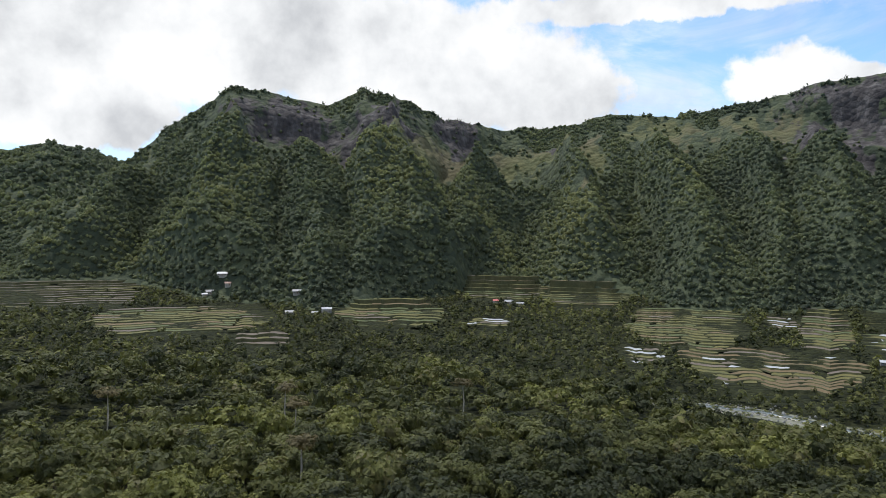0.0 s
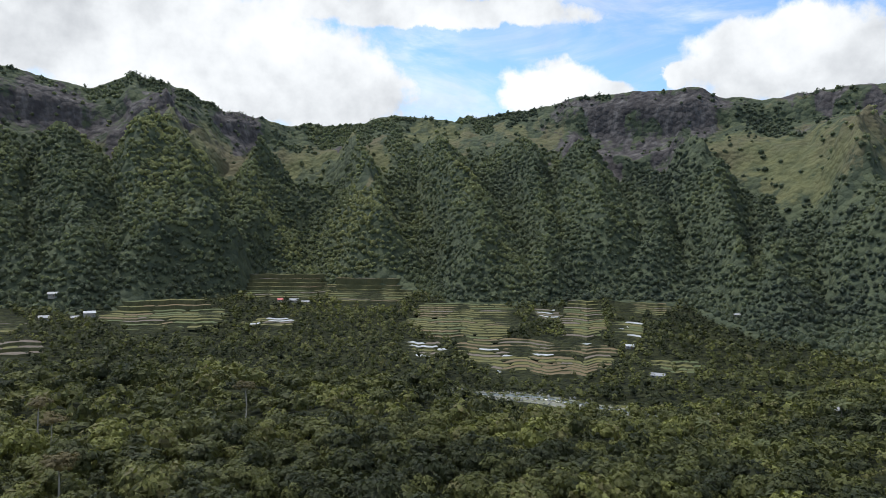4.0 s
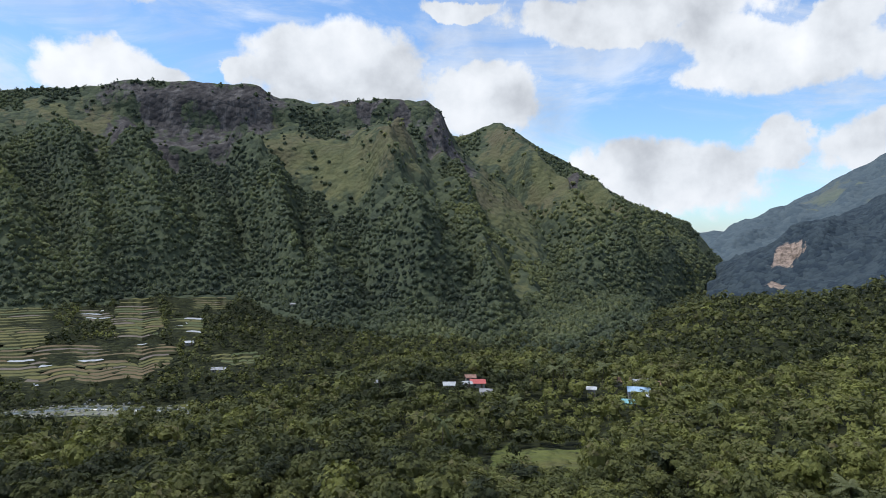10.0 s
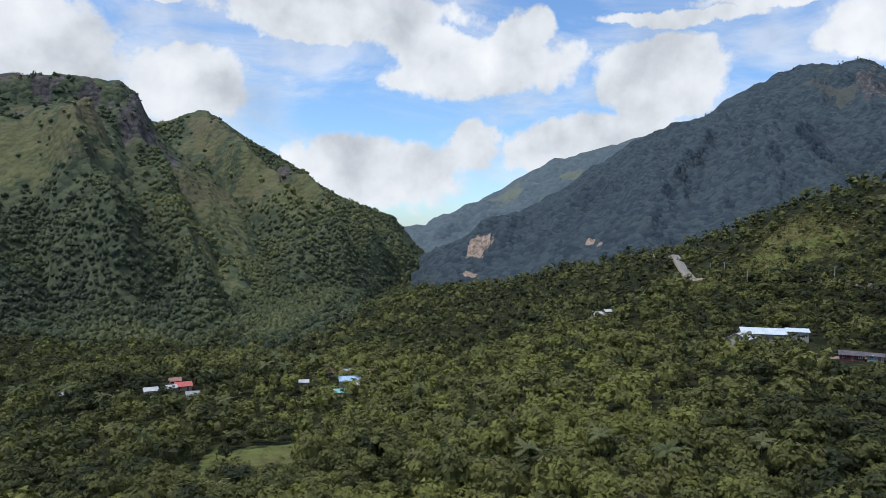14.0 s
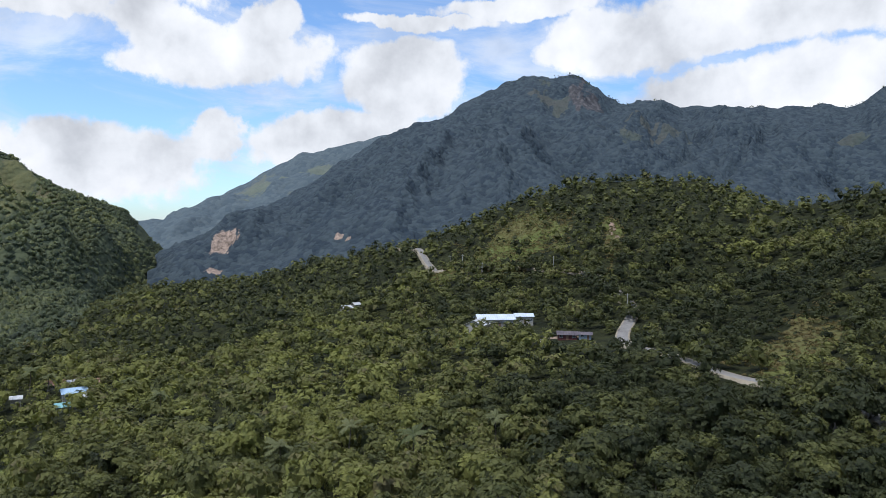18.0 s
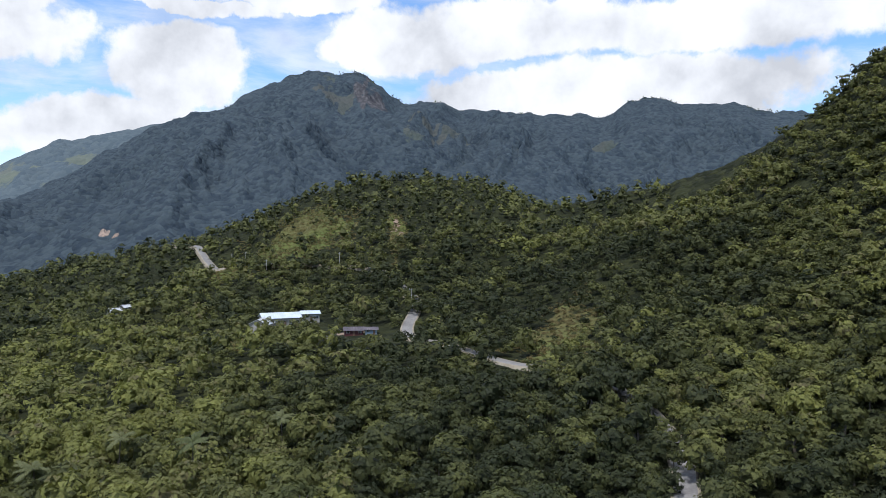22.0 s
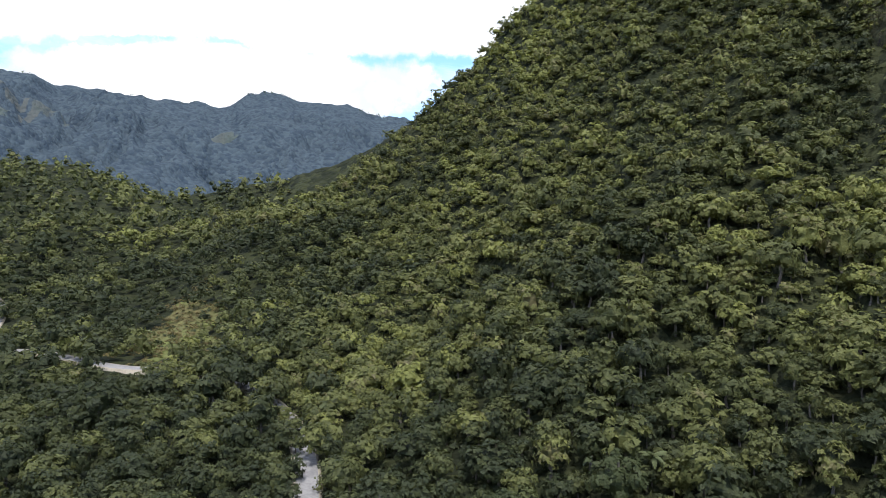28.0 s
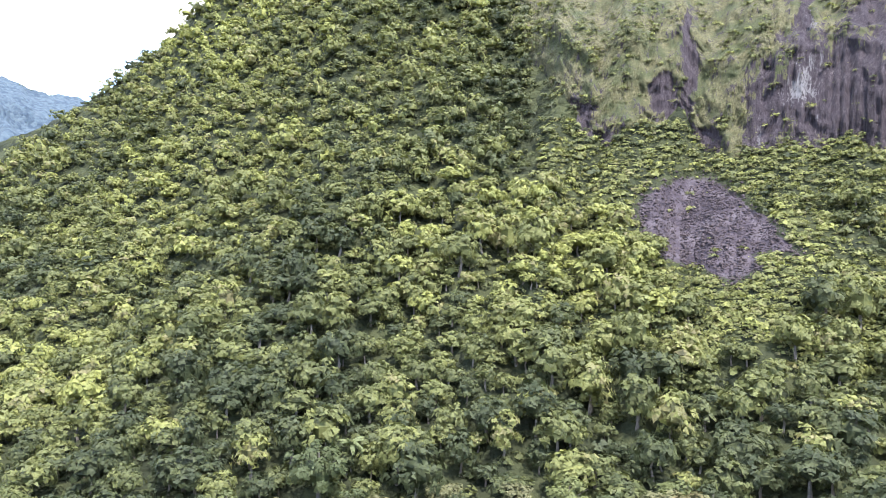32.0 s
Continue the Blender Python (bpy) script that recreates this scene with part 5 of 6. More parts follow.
bx = np.array([(*at(a, r), z) for a, r, z in BUSHES])
nb = len(bx)
brng = np.random.default_rng(77)
P, Q, T, S = scatter(LOD3, brng.integers(0, 5, nb), bx + np.array([0, 0, 1.0]), brng.uniform(0, 6, nb), 1.2 + 2.2 * brng.random(nb) ** 2, np.ones(nb), np.clip(0.35 + brng.normal(size=nb) * 0.12, 0, 1))
forest("terrace_bushes", [(P, Q, T, S, M_HILL_LEAF)], "bushes and small trees on the banks of the fields", "bushes")

# ---- river and roads ----
M_WATER = plain("river_water", (0.10, 0.12, 0.11), (0.16, 0.18, 0.17), 0.2, 0.25, 0.25, 0.1)
M_GRAVEL = plain("river_gravel", (0.085, 0.10, 0.045), (0.24, 0.23, 0.19), 0.05, 0.95, 0.6, 0.2)
M_STONE = plain("river_stone", (0.20, 0.20, 0.185), (0.36, 0.355, 0.34), 0.3, 0.9, 0.4, 0.1)
M_ROAD = plain("concrete_road", (0.155, 0.147, 0.138), (0.24, 0.23, 0.215), 0.25, 0.9, 0.3, 0.03)
M_VERGE = plain("road_verge", (0.20, 0.17, 0.12), (0.32, 0.28, 0.21), 0.3, 0.95, 0.5, 0.1)


def ribbon(name, line, offsets, lift, mat, label, category, step_m=6.0, flat=None, mats=None):
    """A strip laid on the land along a line; offsets across it."""
    pts = []
    for (a0, r0), (a1, r1) in zip(line, line[1:]):
        p0, p1 = Vector(at(a0, r0)), Vector(at(a1, r1))
        n = max(1, int((p1 - p0).length / step_m))
        pts += [p0.lerp(p1, k / n) for k in range(n)]
    pts.append(Vector(at(*line[-1])))
    for _ in range(6):
        pts = [pts[0]] + [(pts[k - 1] + pts[k] * 2 + pts[k + 1]) / 4 for k in range(1, len(pts) - 1)] + [pts[-1]]
    X = np.zeros((len(pts), len(offsets)))
    Y = X.copy()
    for k, p in enumerate(pts):
        d = (pts[min(k + 1, len(pts) - 1)] - pts[max(k - 1, 0)]).normalized()
        for j, o in enumerate(offsets):
            X[k, j], Y[k, j] = p.x - d.y * o, p.y + d.x * o
    Z = ground_height(X, Y)
    if flat is None:
        Z = np.repeat(Z.max(axis=1, keepdims=True), len(offsets), 1)
        for _ in range(4):
            Z[1:-1] = (Z[:-2] + 2 * Z[1:-1] + Z[2:]) / 4
        Z = Z + lift
        Z[:, 0] -= 2.5
        Z[:, -1] -= 2.5
    else:
        Z = np.full(Z.shape, flat) + lift
        Z[:, 0] -= 1.5
        Z[:, -1] -= 1.5
    ob = grid_mesh(name, X, Y, Z, {}, mat, label, category)
    if mats:
        for m in mats:
            ob.data.materials.append(m)
        nr = len(offsets) - 1
        for f in ob.data.polygons:
            j = f.index % nr
            f.material_index = 1 if j in (0, 1, nr - 2, nr - 1) else 0
    return ob


ribbon("riverbed", RIVER[:10], [-14, -11, -6, 0, 6, 11, 14], 0.2, M_GRAVEL, "pale gravel riverbed with boulders", "riverbed", flat=EYE - 110.6)
ribbon("river", [(a, r + 3) for a, r in RIVER[:10]], [-4, -3.4, 0, 3.4, 4], 0.5, M_WATER, "shallow grey river over stones", "water", flat=EYE - 110.6)
for road in ROADS:
    ribbon("road", road, [-3.2, -2.7, -2.1, 0, 2.1, 2.7, 3.2], 0.2, M_ROAD, "pale concrete mountain road with earth verges", "road", 4.0, None, [M_VERGE])


def boulder(seed, kinds_n=(6, 4)):
    r6 = np.random.default_rng(seed)
    p, q = ball(*kinds_n)
    return p * (1 + r6.uniform(-0.28, 0.28, (len(p), 1))) * np.array([1.0, r6.uniform(0.6, 1.0), r6.uniform(0.5, 0.8)]), q


rr = np.random.default_rng(31)
n = 900
a = rr.uniform(12, 40, n)
rad = np.interp(a, [m[0] for m in RIVER], [m[1] for m in RIVER]) + rr.normal(size=n) * 10
P, Q, T, S = scatter([boulder(k, (5, 3)) for k in range(5)], rr.integers(0, 5, n), np.stack([rad * np.sin(np.radians(a)), rad * np.cos(np.radians(a)), np.full(n, EYE - 110.4)], -1), rr.uniform(0, 6, n), 0.4 + 1.2 * rr.random(n) ** 3, np.ones(n), np.zeros(n))
tagged(mesh_part("river_stones", P, Q, M_STONE), "pale boulders and stones in the riverbed", "stones", kind="stuff")

# grass and bushes on the gravel banks
n = 260
a = rr.uniform(12, 44, n)
rad = np.interp(a, [m[0] for m in RIVER], [m[1] for m in RIVER]) + rr.uniform(-14, 12, n)
P, Q, T, S = scatter(BUSH, rr.integers(0, 5, n), np.stack([rad * np.sin(np.radians(a)), rad * np.cos(np.radians(a)), np.full(n, EYE - 110.2)], -1), rr.uniform(0, 6, n), 0.7 + 2.0 * rr.random(n) ** 2, np.ones(n), np.clip(0.55 + rr.normal(size=n) * 0.18, 0, 1))
forest("riverside_bushes", [(P, Q, T, S, M_HILL_LEAF)], "bushes and tall grass on the gravel banks of the river", "bushes")

# ---- cliff and scree above the near slope ----
def streaked(g, b):
    p = place_of(g)
    col = g.noise(g.vec("MULTIPLY", p, (1.0, 1.0, 0.10)), 1.5, 9, 0.75)
    fine_ = g.noise(g.vec("MULTIPLY", p, (1.0, 1.0, 0.3)), 3.0, 6, 0.65)
    rk = g.ramp(col, [(0.34, (0.020, 0.016, 0.019)), (0.46, (0.044, 0.034, 0.039)), (0.60, (0.078, 0.062, 0.066)), (0.74, (0.20, 0.185, 0.175))])
    rk = g.mix(g.span(fine_, 0.35, 0.65, 0.0, 0.5), rk, (0.056, 0.044, 0.049))
    rk = g.mix(g.span(g.math("ADD", g.attr("white"), g.math("MULTIPLY_ADD", col, 3.0, -1.5)), 0.45, 1.0), rk, (0.20, 0.19, 0.185))
    gr = g.ramp(g.noise(p, 1.1, 8, 0.75), [(0.3, (0.052, 0.051, 0.026)), (0.48, (0.118, 0.110, 0.052)), (0.68, (0.200, 0.178, 0.088))])
    gr = g.mix(g.span(g.noise(p, 0.12, 5, 0.6), 0.42, 0.62), gr, g.mix(fine_, (0.050, 0.062, 0.025), (0.095, 0.100, 0.042)))
    f = g.math("ADD", g.attr("grass"), g.math("ADD", g.math("MULTIPLY_ADD", g.noise(g.vec("MULTIPLY", p, (1.0, 1.0, 0.5)), 0.36, 9, 0.72), 2.4, -1.2), g.math("MULTIPLY_ADD", g.noise(g.vec("MULTIPLY", p, (1.0, 1.0, 0.16)), 1.1, 8, 0.7), 2.6, -1.3)))
    put(g, b, g.mix(g.span(f, 0.36, 0.62), rk, gr), g.math("ADD", g.noise(p, 1.6, 8, 0.75), g.math("MULTIPLY", fine_, 0.7)), 1.0, 1.6)
    b.inputs["Specular IOR Level"].default_value = 0.2


M_CLIFF = material("cliff_rock", streaked, 0.85)
ca = np.arange(170.5, 212, 0.12)
cu = np.linspace(-0.08, 1.0, 200)
CA, CU = np.meshgrid(ca, cu, indexing="ij")
base_r = np.interp(CA, [170, 174, 176.5, 179.5, 184.6, 188, 192, 198, 212], [268, 244, 228, 225, 229, 223, 219, 213, 205]) + 1.0
base_z = ground_height(base_r * np.sin(np.radians(CA)), base_r * np.cos(np.radians(CA)))
lean = np.interp(CU, [-0.08, 0.0, 0.33, 0.45, 1.0], [-1, 0, 11, 18, 70])
rise = np.interp(CU, [-0.08, 0.0, 0.33, 0.45, 1.0], [-6, 0, 33, 41, 94])
CZ = base_z + rise * np.interp(CA, [170, 175, 180], [0.72, 0.9, 1.0])
RISE = np.degrees(np.arctan2(CZ - EYE, base_r + lean))
# rock shows where the turf has slid off: bearing, rise, half widths in degrees
BARE = ((178.4, 6.6, 2.4, 2.6), (177.2, 9.6, 1.0, 1.2), (172.9, 11.8, 0.8, 0.9), (183.3, 10.6, 0.9, 1.6), (184.6, 9.4, 1.0, 1.5), (185.2, 13.6, 0.7, 2.4), (186.3, 7.2, 1.3, 1.2), (180.6, 6.0, 1.0, 1.2), (190.9, 8.4, 1.5, 4.6),
        (193.3, 10.8, 2.2, 3.6), (196.8, 10.0, 2.6, 5.8), (194.0, 4.8, 1.0, 2.0), (200, 10, 3, 6), (205, 10, 3, 6), (193.0, 15.8, 0.6, 1.4), (197, 15.6, 1.2, 1.2))
bare_rock = join_max(*[spot(CA, RISE, *m) for m in BARE])
white_rock = join_max(spot(CA, RISE, 193.2, 11.2, 1.9, 3.0), spot(CA, RISE, 193.6, 15.4, 0.7, 1.4), spot(CA, RISE, 194.2, 4.6, 0.8, 1.6), spot(CA, RISE, 190.3, 7.5, 0.4, 2.0))
lush = 0.78 - 1.7 * np.clip(bare_rock + 0.24, 0, 0.75)
face = np.clip(bare_rock * 2 + 0.4, 0, 1)
rib = (fractal(CA / 5, CU * 5, 4, 221) - 0.5) * 8 + (fractal(CA / 1.5, CU * 14, 4, 241) - 0.5) * 3.5 + (fractal(CA / 0.5, CU * 26, 3, 231) - 0.5) * 2.0 * (1 - face) + (fractal(CA / 0.28, CU * 4, 4, 251) - 0.5) * 2.6 * face
rib = rib + np.interp(CA, [170, 174, 178], [16, 8, 0]) + face * 1.5
CR = base_r + lean + rib
cx, cy = CR * np.sin(np.radians(CA)), CR * np.cos(np.radians(CA))
k = rr.random(CA.shape) < 0.13 * np.interp(CA, [172, 174, 176], [2.2, 1.4, 1.0]) * np.clip(lush, 0.06, 1) * (0.3 + 1.4 * (fractal(CA / 2.0, CU * 9, 3, 261) > 0.5))
shrubs = np.stack([cx[k], cy[k], CZ[k]], -1)
n = len(shrubs)
P, Q, T, S = scatter(BUSH, rr.integers(0, 5, n), shrubs, rr.uniform(0, 6, n), (0.3 + 1.5 * rr.random(n) ** 4) * np.interp(polar(shrubs[:, 0], shrubs[:, 1])[0], [172, 174, 176], [1.7, 1.2, 1.0]), np.ones(n), np.clip(rr.normal(size=n) * 0.2 + 0.48, 0, 1))
forest("cliff_shrubs", [(P, Q, T, S, M_HILL_LEAF)], "bushes rooted on the ledges of the cliff", "shrubs")
grid_mesh("cliff", cx, cy, CZ, {"grass": lush, "white": white_rock}, M_CLIFF, "purple-grey rock cliff with white streaks and grass on its ledges", "cliff")

M_SCREE = plain("scree_stone", (0.024, 0.0165, 0.0170), (0.058, 0.041, 0.042), 0.9, 0.9, 0.4, 0.05)
pts = []
while len(pts) < 6000:
    a, r = rr.uniform(179, 196, 400), rr.uniform(165, 232, 400)
    keep = scree_layer(a, r) > rr.normal(size=400) * 0.10 + 0.06
    pts += [at(a_, r_) for a_, r_ in zip(a[keep], r[keep])]
pts = np.array(pts[:6000])
pz = ground_height(pts[:, 0], pts[:, 1])
size = 0.16 + 0.42 * rr.random(len(pts)) ** 4
stones = [boulder(60 + k, (4, 3)) for k in range(6)]
# tall grass round the fan
a, r = rr.uniform(174, 202, 9500), rr.uniform(152, 233, 9500)
near_fan = scree_layer(a, r)
k = ((near_fan < -0.02) & ((near_fan > -1.0 + 0.5 * rr.random(len(a))) | (r > 192) | (r < 185))) | ((near_fan > 0) & (rr.random(len(a)) < 0.035) & (fractal(a / 1.2, r / 9, 2, 271) > 0.5))
tuft = np.array([at(a_, r_) for a_, r_ in zip(a[k], r[k])])
n = len(tuft)
P, Q, T, S = scatter(BUSH, rr.integers(0, 5, n), np.stack([tuft[:, 0], tuft[:, 1], ground_height(tuft[:, 0], tuft[:, 1]) + 0.1], -1), rr.uniform(0, 6, n), 0.5 + 1.5 * rr.random(n) ** 3, 0.7 + 0.5 * rr.random(n), np.clip(rr.normal(size=n) * 0.18 + 0.62, 0, 1))
forest("tall_grass", [(P, Q, T, S, M_LEAF)], "tall yellow-green grass round the fan of stones", "grass")
scree = tagged(new("scree_slope"), "dark purple-grey fan of fallen stones below the cliff", "scree")
meshes = []
for p, q in stones:
    me = bpy.data.meshes.new("stone")
    raw_mesh(me, p, q)
    me.materials.append(M_SCREE)
    meshes.append(me)
big = np.argsort(-size)[:280]
for k in big:
    ob = new("stone", meshes[int(rr.integers(0, 6))])
    ob.parent = scree
    ob.matrix_basis = Matrix.LocRotScale((pts[k, 0], pts[k, 1], pz[k] + size[k] * 0.25), Euler((rr.uniform(-0.4, 0.4), rr.uniform(-0.4, 0.4), rr.uniform(0, 6))), (size[k] * 1.25,) * 3)
rest = np.setdiff1d(np.arange(len(pts)), big)
P, Q, T, S = scatter(stones, rr.integers(0, 6, len(rest)), np.stack([pts[rest, 0], pts[rest, 1], pz[rest] + 0.1], -1), rr.uniform(0, 6, len(rest)), size[rest], np.ones(len(rest)), np.zeros(len(rest)))
ob = mesh_part("rubble", P, Q, M_SCREE, scree, "small loose stones")
ob["kind"] = "stuff"

# ---- houses ----
PAINT = {k: plain(k + "_sheet_roof", c1, c2, 0.4, 0.45, 0.15, 0.03) for k, c1, c2 in (
    ("blue", (0.30, 0.45, 0.60), (0.42, 0.56, 0.70)), ("white", (0.34, 0.35, 0.36), (0.52, 0.53, 0.54)), ("teal", (0.16, 0.36, 0.38), (0.24, 0.46, 0.47)), ("rust", (0.20, 0.10, 0.07), (0.34, 0.20, 0.15)),
    ("red", (0.42, 0.08, 0.07), (0.55, 0.14, 0.12)), ("grey", (0.22, 0.22, 0.23), (0.34, 0.34, 0.35)), ("silver", (0.46, 0.52, 0.58), (0.60, 0.66, 0.72)), ("dark", (0.06, 0.05, 0.06), (0.12, 0.10, 0.11)))}
M_WALL = plain("painted_wall", (0.26, 0.25, 0.22), (0.40, 0.38, 0.34), 0.3, 0.85, 0.15, 0.02)
M_GLASS = plain("window_glass", (0.03, 0.035, 0.04), (0.06, 0.07, 0.075), 0.5, 0.1, 0.0, 0.01)
M_FRAME = plain("window_frame", (0.60, 0.60, 0.58), (0.72, 0.72, 0.70), 0.6, 0.6, 0.1, 0.01)
M_DOOR = plain("wooden_door", (0.13, 0.075, 0.045), (0.22, 0.13, 0.08), 1.5, 0.6, 0.2, 0.01)


def house(x, y, z, length, depth, wall_h, roof_h, turn, color, label, n_win=2, wall_mat=None):
    """A small house with a sheet-metal roof, walls with windows and a door."""
    root = new("house")
    wm = wall_mat or M_WALL
    L, D = length / 2, depth / 2
    bm = bmesh.new()
    block(bm, -L, -D, -2.5, L, D, wall_h)
    for sx in (-L, L):
        v = [bm.verts.new(c) for c in ((sx, -D, wall_h), (sx, D, wall_h), (sx, 0, wall_h + roof_h))]
        bm.faces.new(v if sx > 0 else v[::-1])
    part("wall", bm, wm, root, "painted house wall")
    o = 0.6
    ribs = max(6, int(length / 0.9))
    for side in (-1, 1):
        bm = bmesh.new()
        y0, z0 = 0.0, wall_h + roof_h + 0.04
        y1, z1 = side * (D + o), wall_h - roof_h * o / D + 0.04
        cols = []
        for k in range(ribs):
            xa, wide = -L - o + (length + 2 * o) * k / ribs, (length + 2 * o) / ribs
            cols += [(xa, 0.0), (xa + wide * 0.55, 0.0), (xa + wide * 0.65, 0.07), (xa + wide * 0.9, 0.07)]
        cols.append((L + o, 0.0))
        rows = [[bm.verts.new((cx_, yy, zz + up_ + dn)) for cx_, up_ in cols] for yy, zz, dn in ((y0, z0, 0.0), (y1, z1, 0.0), (y1, z1, -0.08), (y0, z0, -0.08))]
        for ra, rb in zip(rows, rows[1:] + rows[:1]):
            for k in range(len(cols) - 1):
                bm.faces.new((ra[k], ra[k + 1], rb[k + 1], rb[k]))
        for k in (0, -1):
            bm.faces.new([row[k] for row in rows])
        bmesh.ops.recalc_face_normals(bm, faces=bm.faces[:])
        part("roof", bm, PAINT[color], root, color + " corrugated metal roof")
    for side in (-1, 1):
        for k in range(n_win):
            cxx = -L + length * (k + 0.5) / n_win
            if side < 0 and k == n_win // 2 and n_win > 1:
                box_part("door", (cxx - 0.45, side * D - 0.04, 0.0, cxx + 0.45, side * D + 0.04, 2.05), M_DOOR, root, "brown wooden door")
                continue
            win = box_part("window", (cxx - 0.65, side * D - 0.06, 1.0, cxx + 0.65, side * D + 0.06, 2.2), M_FRAME, root)
            box_part("pane", (cxx - 0.57, side * D - 0.075, 1.08, cxx - 0.03, side * D + 0.075, 2.12), M_GLASS, win)
            box_part("pane", (cxx + 0.03, side * D - 0.075, 1.08, cxx + 0.57, side * D + 0.075, 2.12), M_GLASS, win)
    root.matrix_basis = Matrix.LocRotScale((x, y, z), Euler((0, 0, radians(turn))), None)
    return tagged(root, label, "house", "houses of the valley")


ROOF_WORDS = {"blue": "small house with a light blue metal roof", "white": "small house under a shiny white metal roof", "teal": "small house with a teal green metal roof", "rust": "small house with a rusty brown metal roof", "red": "small house with a bright red metal roof", "grey": "small house with a weathered grey metal roof"}
for a, r, L_, D_, hw, hr, tn, color in HOUSES:
    x, y, z = gh(a, r)
    house(x, y, z - 0.2, L_, D_, hw, hr, -a + tn, color, ROOF_WORDS[color] + " among trees", 3 if L_ > 8 else 2)


# ---- school and yard by the road ----
x, y, z = gh(99.4, 326)
house(x, y, z + 0.6, 17, 8, 3.6, 1.9, -99.2 + 14, "silver", "long pale hall with a shiny silver-blue metal roof", 6)
x, y, z = gh(98.0, 318)
house(x, y, z + 0.8, 9, 8, 3.4, 2.0, -98 + 70, "white", "gabled wing of a pale hall with a white roof", 4)
x, y, z = gh(101.7, 330)
house(x, y, z + 0.6, 8, 7, 3.4, 1.0, -101.7 + 10, "silver", "pale block with a metal roof beside the long hall", 3)
x, y, z = gh(105.2, 291)
house(x, y, z + 0.2, 7.5, 5, 2.3, 1.0, -105.2 + 4, "dark", "low dark shed with maroon walls in an earth yard", 3, plain("maroon_wall", (0.075, 0.022, 0.022), (0.12, 0.04, 0.038), 0.5, 0.8, 0.2, 0.02))
M_POLE = plain("concrete_pole", (0.40, 0.39, 0.37), (0.55, 0.54, 0.52), 1.0, 0.9, 0.2, 0.01)
M_METAL = plain("grey_metal", (0.20, 0.21, 0.22), (0.32, 0.33, 0.34), 1.0, 0.5, 0.1, 0.01, 0.6)


def power_pole():
    root = new("power_pole")
    p, q = tube([(0, 0, -1), (0, 0, 4), (0, 0, 10)], [0.19, 0.16, 0.11], 8)
    mesh_part("pole", p, q, M_POLE, root, "pale concrete pole", True)
    box_part("crossarm", (-0.9, -0.06, 9.2, 0.9, 0.06, 9.34), M_METAL, root)
    for k in (-0.8, 0.0, 0.8):
        p, q = tube([(k, 0, 9.34), (k, 0, 9.5), (k, 0, 9.6)], [0.05, 0.07, 0.03], 6)
        mesh_part("insulator", p, q, M_FRAME, root)
    return tagged(root, "pale concrete power pole beside the road", "power pole", "power poles")


pole = None
for a, r in ((95.7, 470), (98.3, 425), (104.0, 408), (109.8, 322), (96.7, 455)):
    x, y, z = gh(a, r)
    m = pose(x, y, z, 0, 0, -a + 20)
    if pole is None:
        pole = power_pole()
        pole.matrix_basis = m
    else:
        copy_thing(pole, m)

x, y, z = gh(106.6, 290)
house(x, y, z + 0.2, 4.8, 4, 2.1, 0.7, -106.6 + 2, "dark", "small dark-roofed hut with blue-grey walls beside a shed", 2, plain("blue_grey_wall", (0.20, 0.26, 0.30), (0.30, 0.36, 0.40), 0.5, 0.7, 0.2, 0.02))

# ---- parked car in the yard ----
M_CAR = plain("white_car_paint", (0.70, 0.70, 0.70), (0.78, 0.78, 0.78), 0.4, 0.25, 0.0, 0.01)
M_TYRE = plain("tyre_rubber", (0.02, 0.02, 0.02), (0.035, 0.035, 0.035), 2.0, 0.9, 0.2, 0.01)


def car(x, y, z, turn):
    root = new("car")
    bm = bmesh.new()
    block(bm, -2.1, -0.85, 0.35, 2.1, 0.85, 0.95)
    bmesh.ops.bevel(bm, geom=bm.edges[:], offset=0.14, segments=2, affect="EDGES")
    part("body", bm, M_CAR, root, "white painted body", True)
    bm = bmesh.new()
    block(bm, -1.5, -0.74, 0.93, 0.9, 0.74, 1.5)
    for v in bm.verts:
        if v.co.z > 1.2:
            v.co.x = v.co.x * 0.72 - 0.1
            v.co.y *= 0.86
    part("cabin", bm, M_GLASS, root, "dark glazed cabin")
    box_part("roof", (-1.25, -0.64, 1.49, 0.58, 0.64, 1.55), M_CAR, root)
    for sx in (-1.35, 1.35):
        for sy in (-0.8, 0.8):
            w_ = tube([(0, 0, -0.1), (0, 0, 0.1)], [0.33, 0.33], 14)
            p = np.stack([w_[0][:, 0], w_[0][:, 2], w_[0][:, 1]], -1) + np.array([sx, sy, 0.33])
            wheel = mesh_part("wheel", p, w_[1], M_TYRE, root, "black tyre")
            box_part("rim", (sx - 0.18, sy - 0.11, 0.15, sx + 0.18, sy + 0.11, 0.51), M_METAL, wheel)
    for sy in (-0.6, 0.6):
        box_part("headlight", (2.06, sy - 0.16, 0.62, 2.13, sy + 0.16, 0.78), M_FRAME, root)
    root.matrix_basis = pose(x, y, z, 0, 0, turn)
    return tagged(root, "small white car parked in the earth yard", "car")


x, y, z = gh(103.2, 282)
keep = car(x, y, z + 0.1, 30)

# ---- slender pale-trunked trees standing out of the forest ----
M_PALE = plain("pale_bark", (0.34, 0.31, 0.26), (0.52, 0.48, 0.42), 0.8, 0.9)


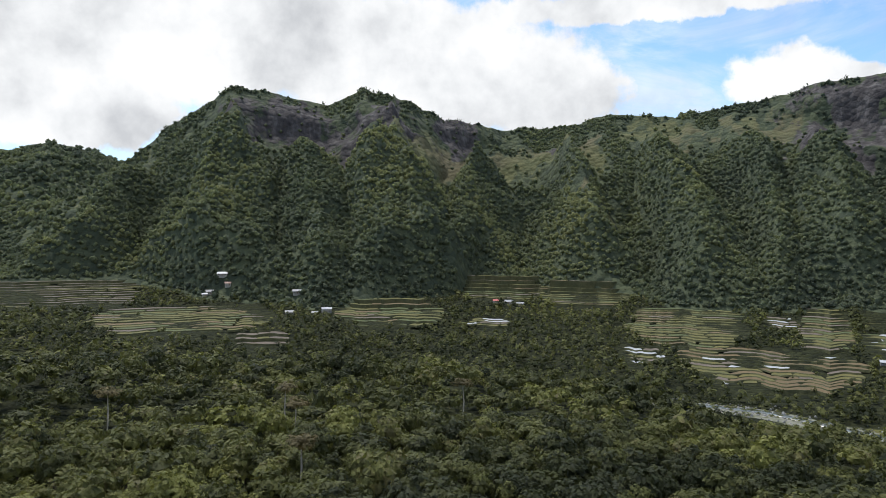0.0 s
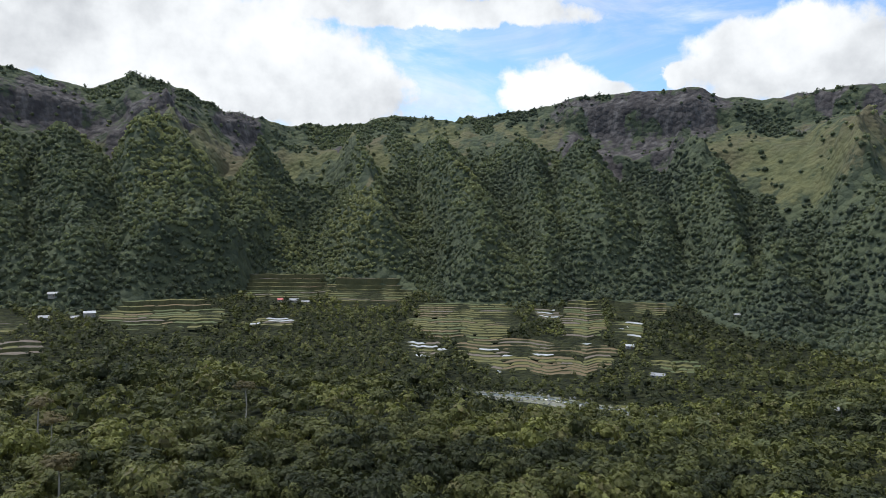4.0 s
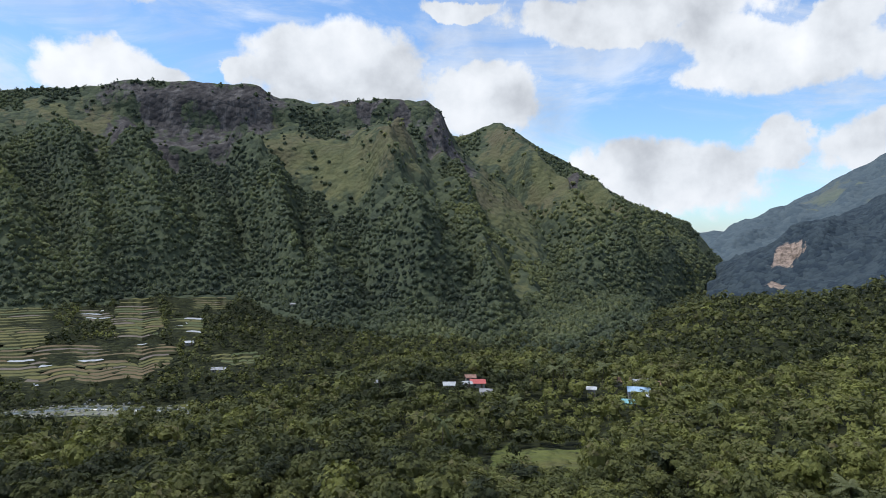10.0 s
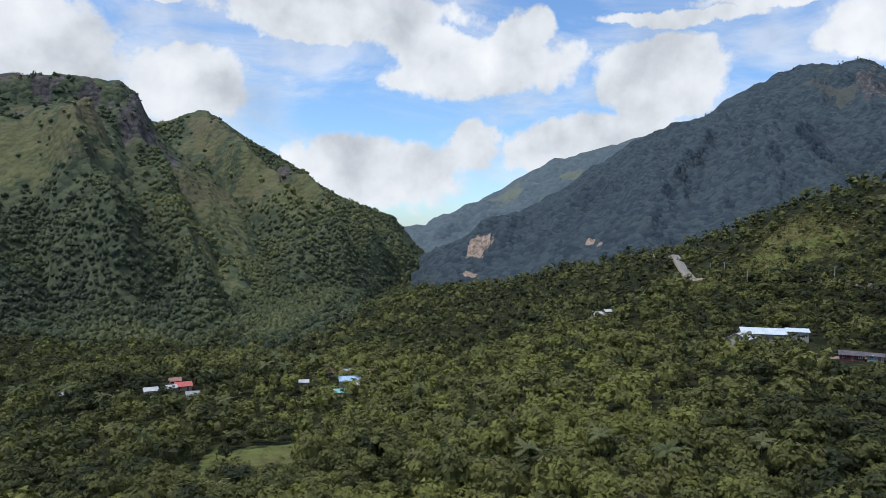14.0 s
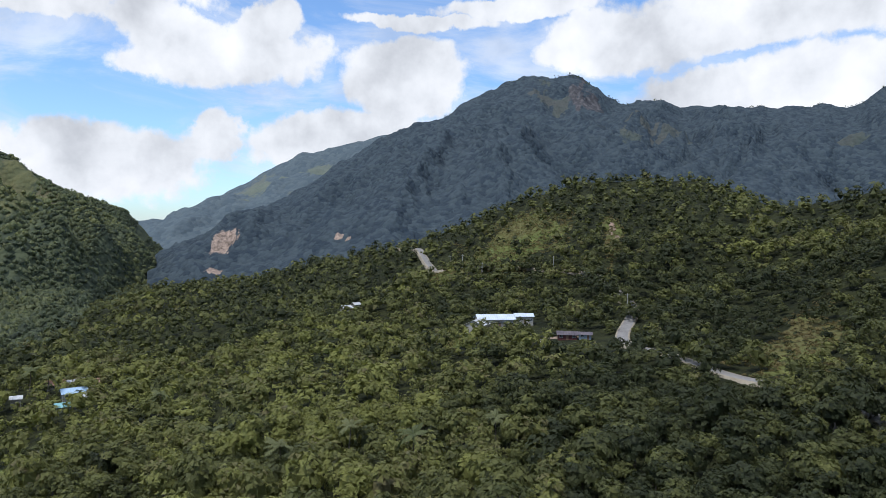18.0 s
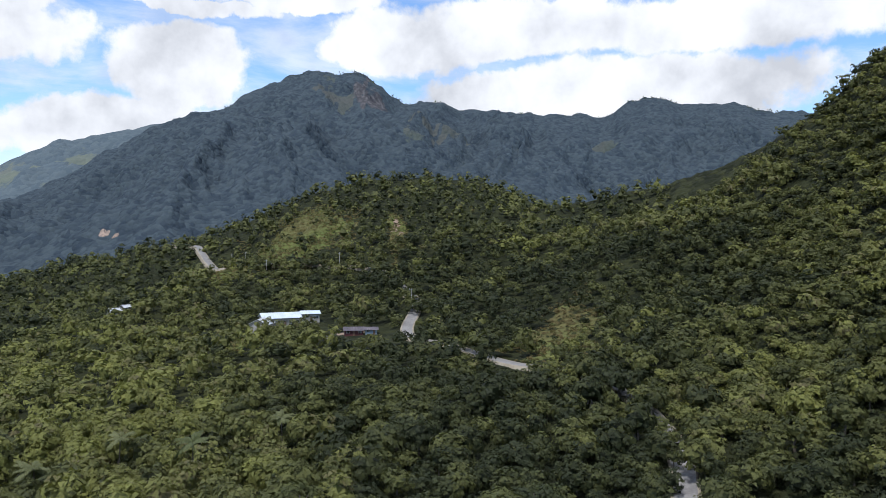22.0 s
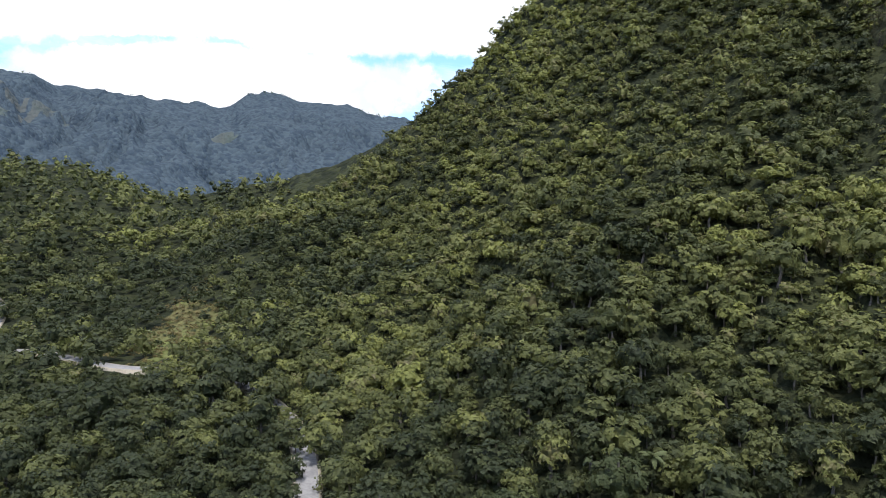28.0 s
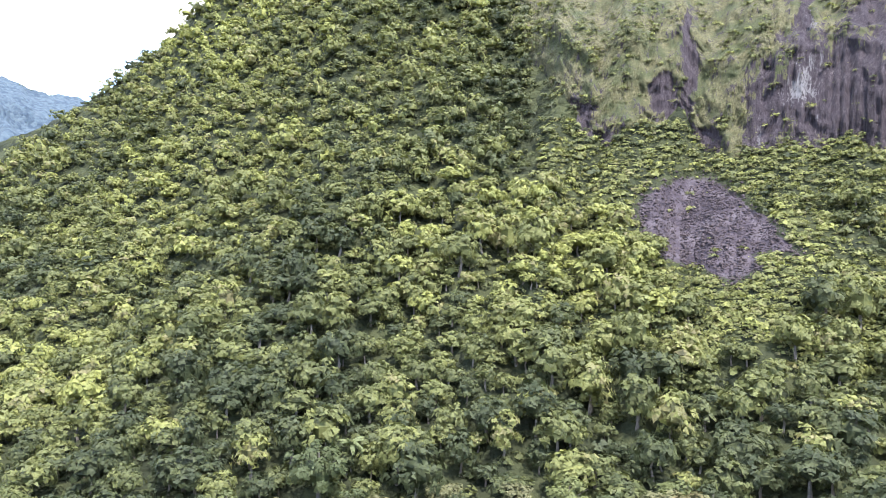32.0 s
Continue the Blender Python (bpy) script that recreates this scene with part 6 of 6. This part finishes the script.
def slender(seed, height):
    root = new("slender_tree")
    r7 = random.Random(seed)
    p, q = tube([(0, 0, -1), (r7.uniform(-0.3, 0.3), 0.1, height * 0.5), (0.2, 0, height)], [0.26, 0.20, 0.12], 7)
    mesh_part("trunk", p, q, M_PALE, root, "tall pale bare trunk", True)
    p, q, spray, off = crown(seed, 420, 9, 0.40, (9, 5), 0.12)
    top = mesh_part("crown", p * np.array([3.4, 3.4, 3.0]) + np.array([0.2, 0, height + 0.6]), q, TREE_LOOKS["olive"][0], root)
    top.data.attributes.new("spray", "FLOAT", "POINT").data.foreach_set("value", spray.astype(np.float32))
    return tagged(root, "slender tree with a tall pale trunk above the forest", "tree", "pale-trunked trees")


for k, (a, r, h) in enumerate(((-25.4, 215, 11), (-12.5, 205, 12), (-11.6, 190, 11), (1.8, 228, 11), (-11.2, 146, 10))):
    x, y, z = gh(a, r)
    slender(900 + k, h).matrix_basis = pose(x, y, z, 0, 0, k * 70)

# ---- bamboo ----
M_BAMBOO = foliage_of("bamboo_leaves", (0.150, 0.165, 0.050), (0.230, 0.235, 0.080), 0.56)
M_CANE = plain("bamboo_cane", (0.16, 0.17, 0.06), (0.26, 0.25, 0.11), 1.0, 0.6)


def bamboo(seed):
    """A fountain of arching canes with feathery tips."""
    r9 = np.random.default_rng(seed)
    root = new("bamboo_clump")
    P, Q, base, tips, ways = [], [], 0, [], []
    for k in range(26):
        a, out, h = k * 2.4, r9.uniform(0.8, 4.2), r9.uniform(6.5, 10.5)
        c, s = math.cos(a), math.sin(a)
        line = [(c * out * u ** 2.2 + c * 0.3, s * out * u ** 2.2 + s * 0.3, h * (u - 0.22 * u ** 4)) for u in (0.0, 0.35, 0.65, 0.85, 1.0)]
        p, q = tube(line, [0.06, 0.05, 0.04, 0.03, 0.012], 4)
        P.append(p), Q.append(q + base)
        base += len(p)
        for u in r9.uniform(0.35, 1.0, 22):
            d = out * u ** 2.2
            tips.append((c * d + c * 0.3 + r9.normal() * 0.35, s * d + s * 0.3 + r9.normal() * 0.35, h * (u - 0.22 * u ** 4) - abs(r9.normal()) * 0.3))
            ways.append((c * 0.8 + r9.normal() * 0.4, s * 0.8 + r9.normal() * 0.4, 0.8 + r9.normal() * 0.3))
    mesh_part("canes", np.concatenate(P), np.concatenate(Q), M_CANE, root, "thin yellow-green canes")
    ways = np.array(ways)
    ways /= np.linalg.norm(ways, axis=1, keepdims=True)
    p, q = cards(r9, np.array(tips), r9.uniform(0.35, 0.7, len(tips)), ways)
    top = mesh_part("leaves", p, q, M_BAMBOO, root)
    top.data.attributes.new("spray", "FLOAT", "POINT").data.foreach_set("value", np.ones(len(p), np.float32))
    return tagged(root, "feathery yellow-green bamboo clump among the trees", "bamboo", "bamboo clumps")


first = None
for k, (a, r, s) in enumerate(((72.5, 262, 1.0), (74.2, 250, 0.9), (76.5, 238, 1.0), (79, 210, 0.9), (81.5, 262, 1.0), (85, 190, 0.9), (88.5, 240, 1.0), (95, 196, 0.8), (70.4, 286, 1.0), (97.4, 262, 0.9), (91.5, 330, 1.0), (78, 330, 1.0), (66, 240, 0.9), (47.5, 355, 1.0), (131.6, 168, 0.8))):
    x, y, z = gh(a, r)
    m = Matrix.LocRotScale((x, y, z), Euler((0, 0, k * 1.3)), (s, s, s))
    if first is None:
        first = bamboo(41)
        first.matrix_basis = m
    else:
        copy_thing(first, m @ Matrix.Diagonal((1 / first.scale[0], 1 / first.scale[1], 1 / first.scale[2], 1)))
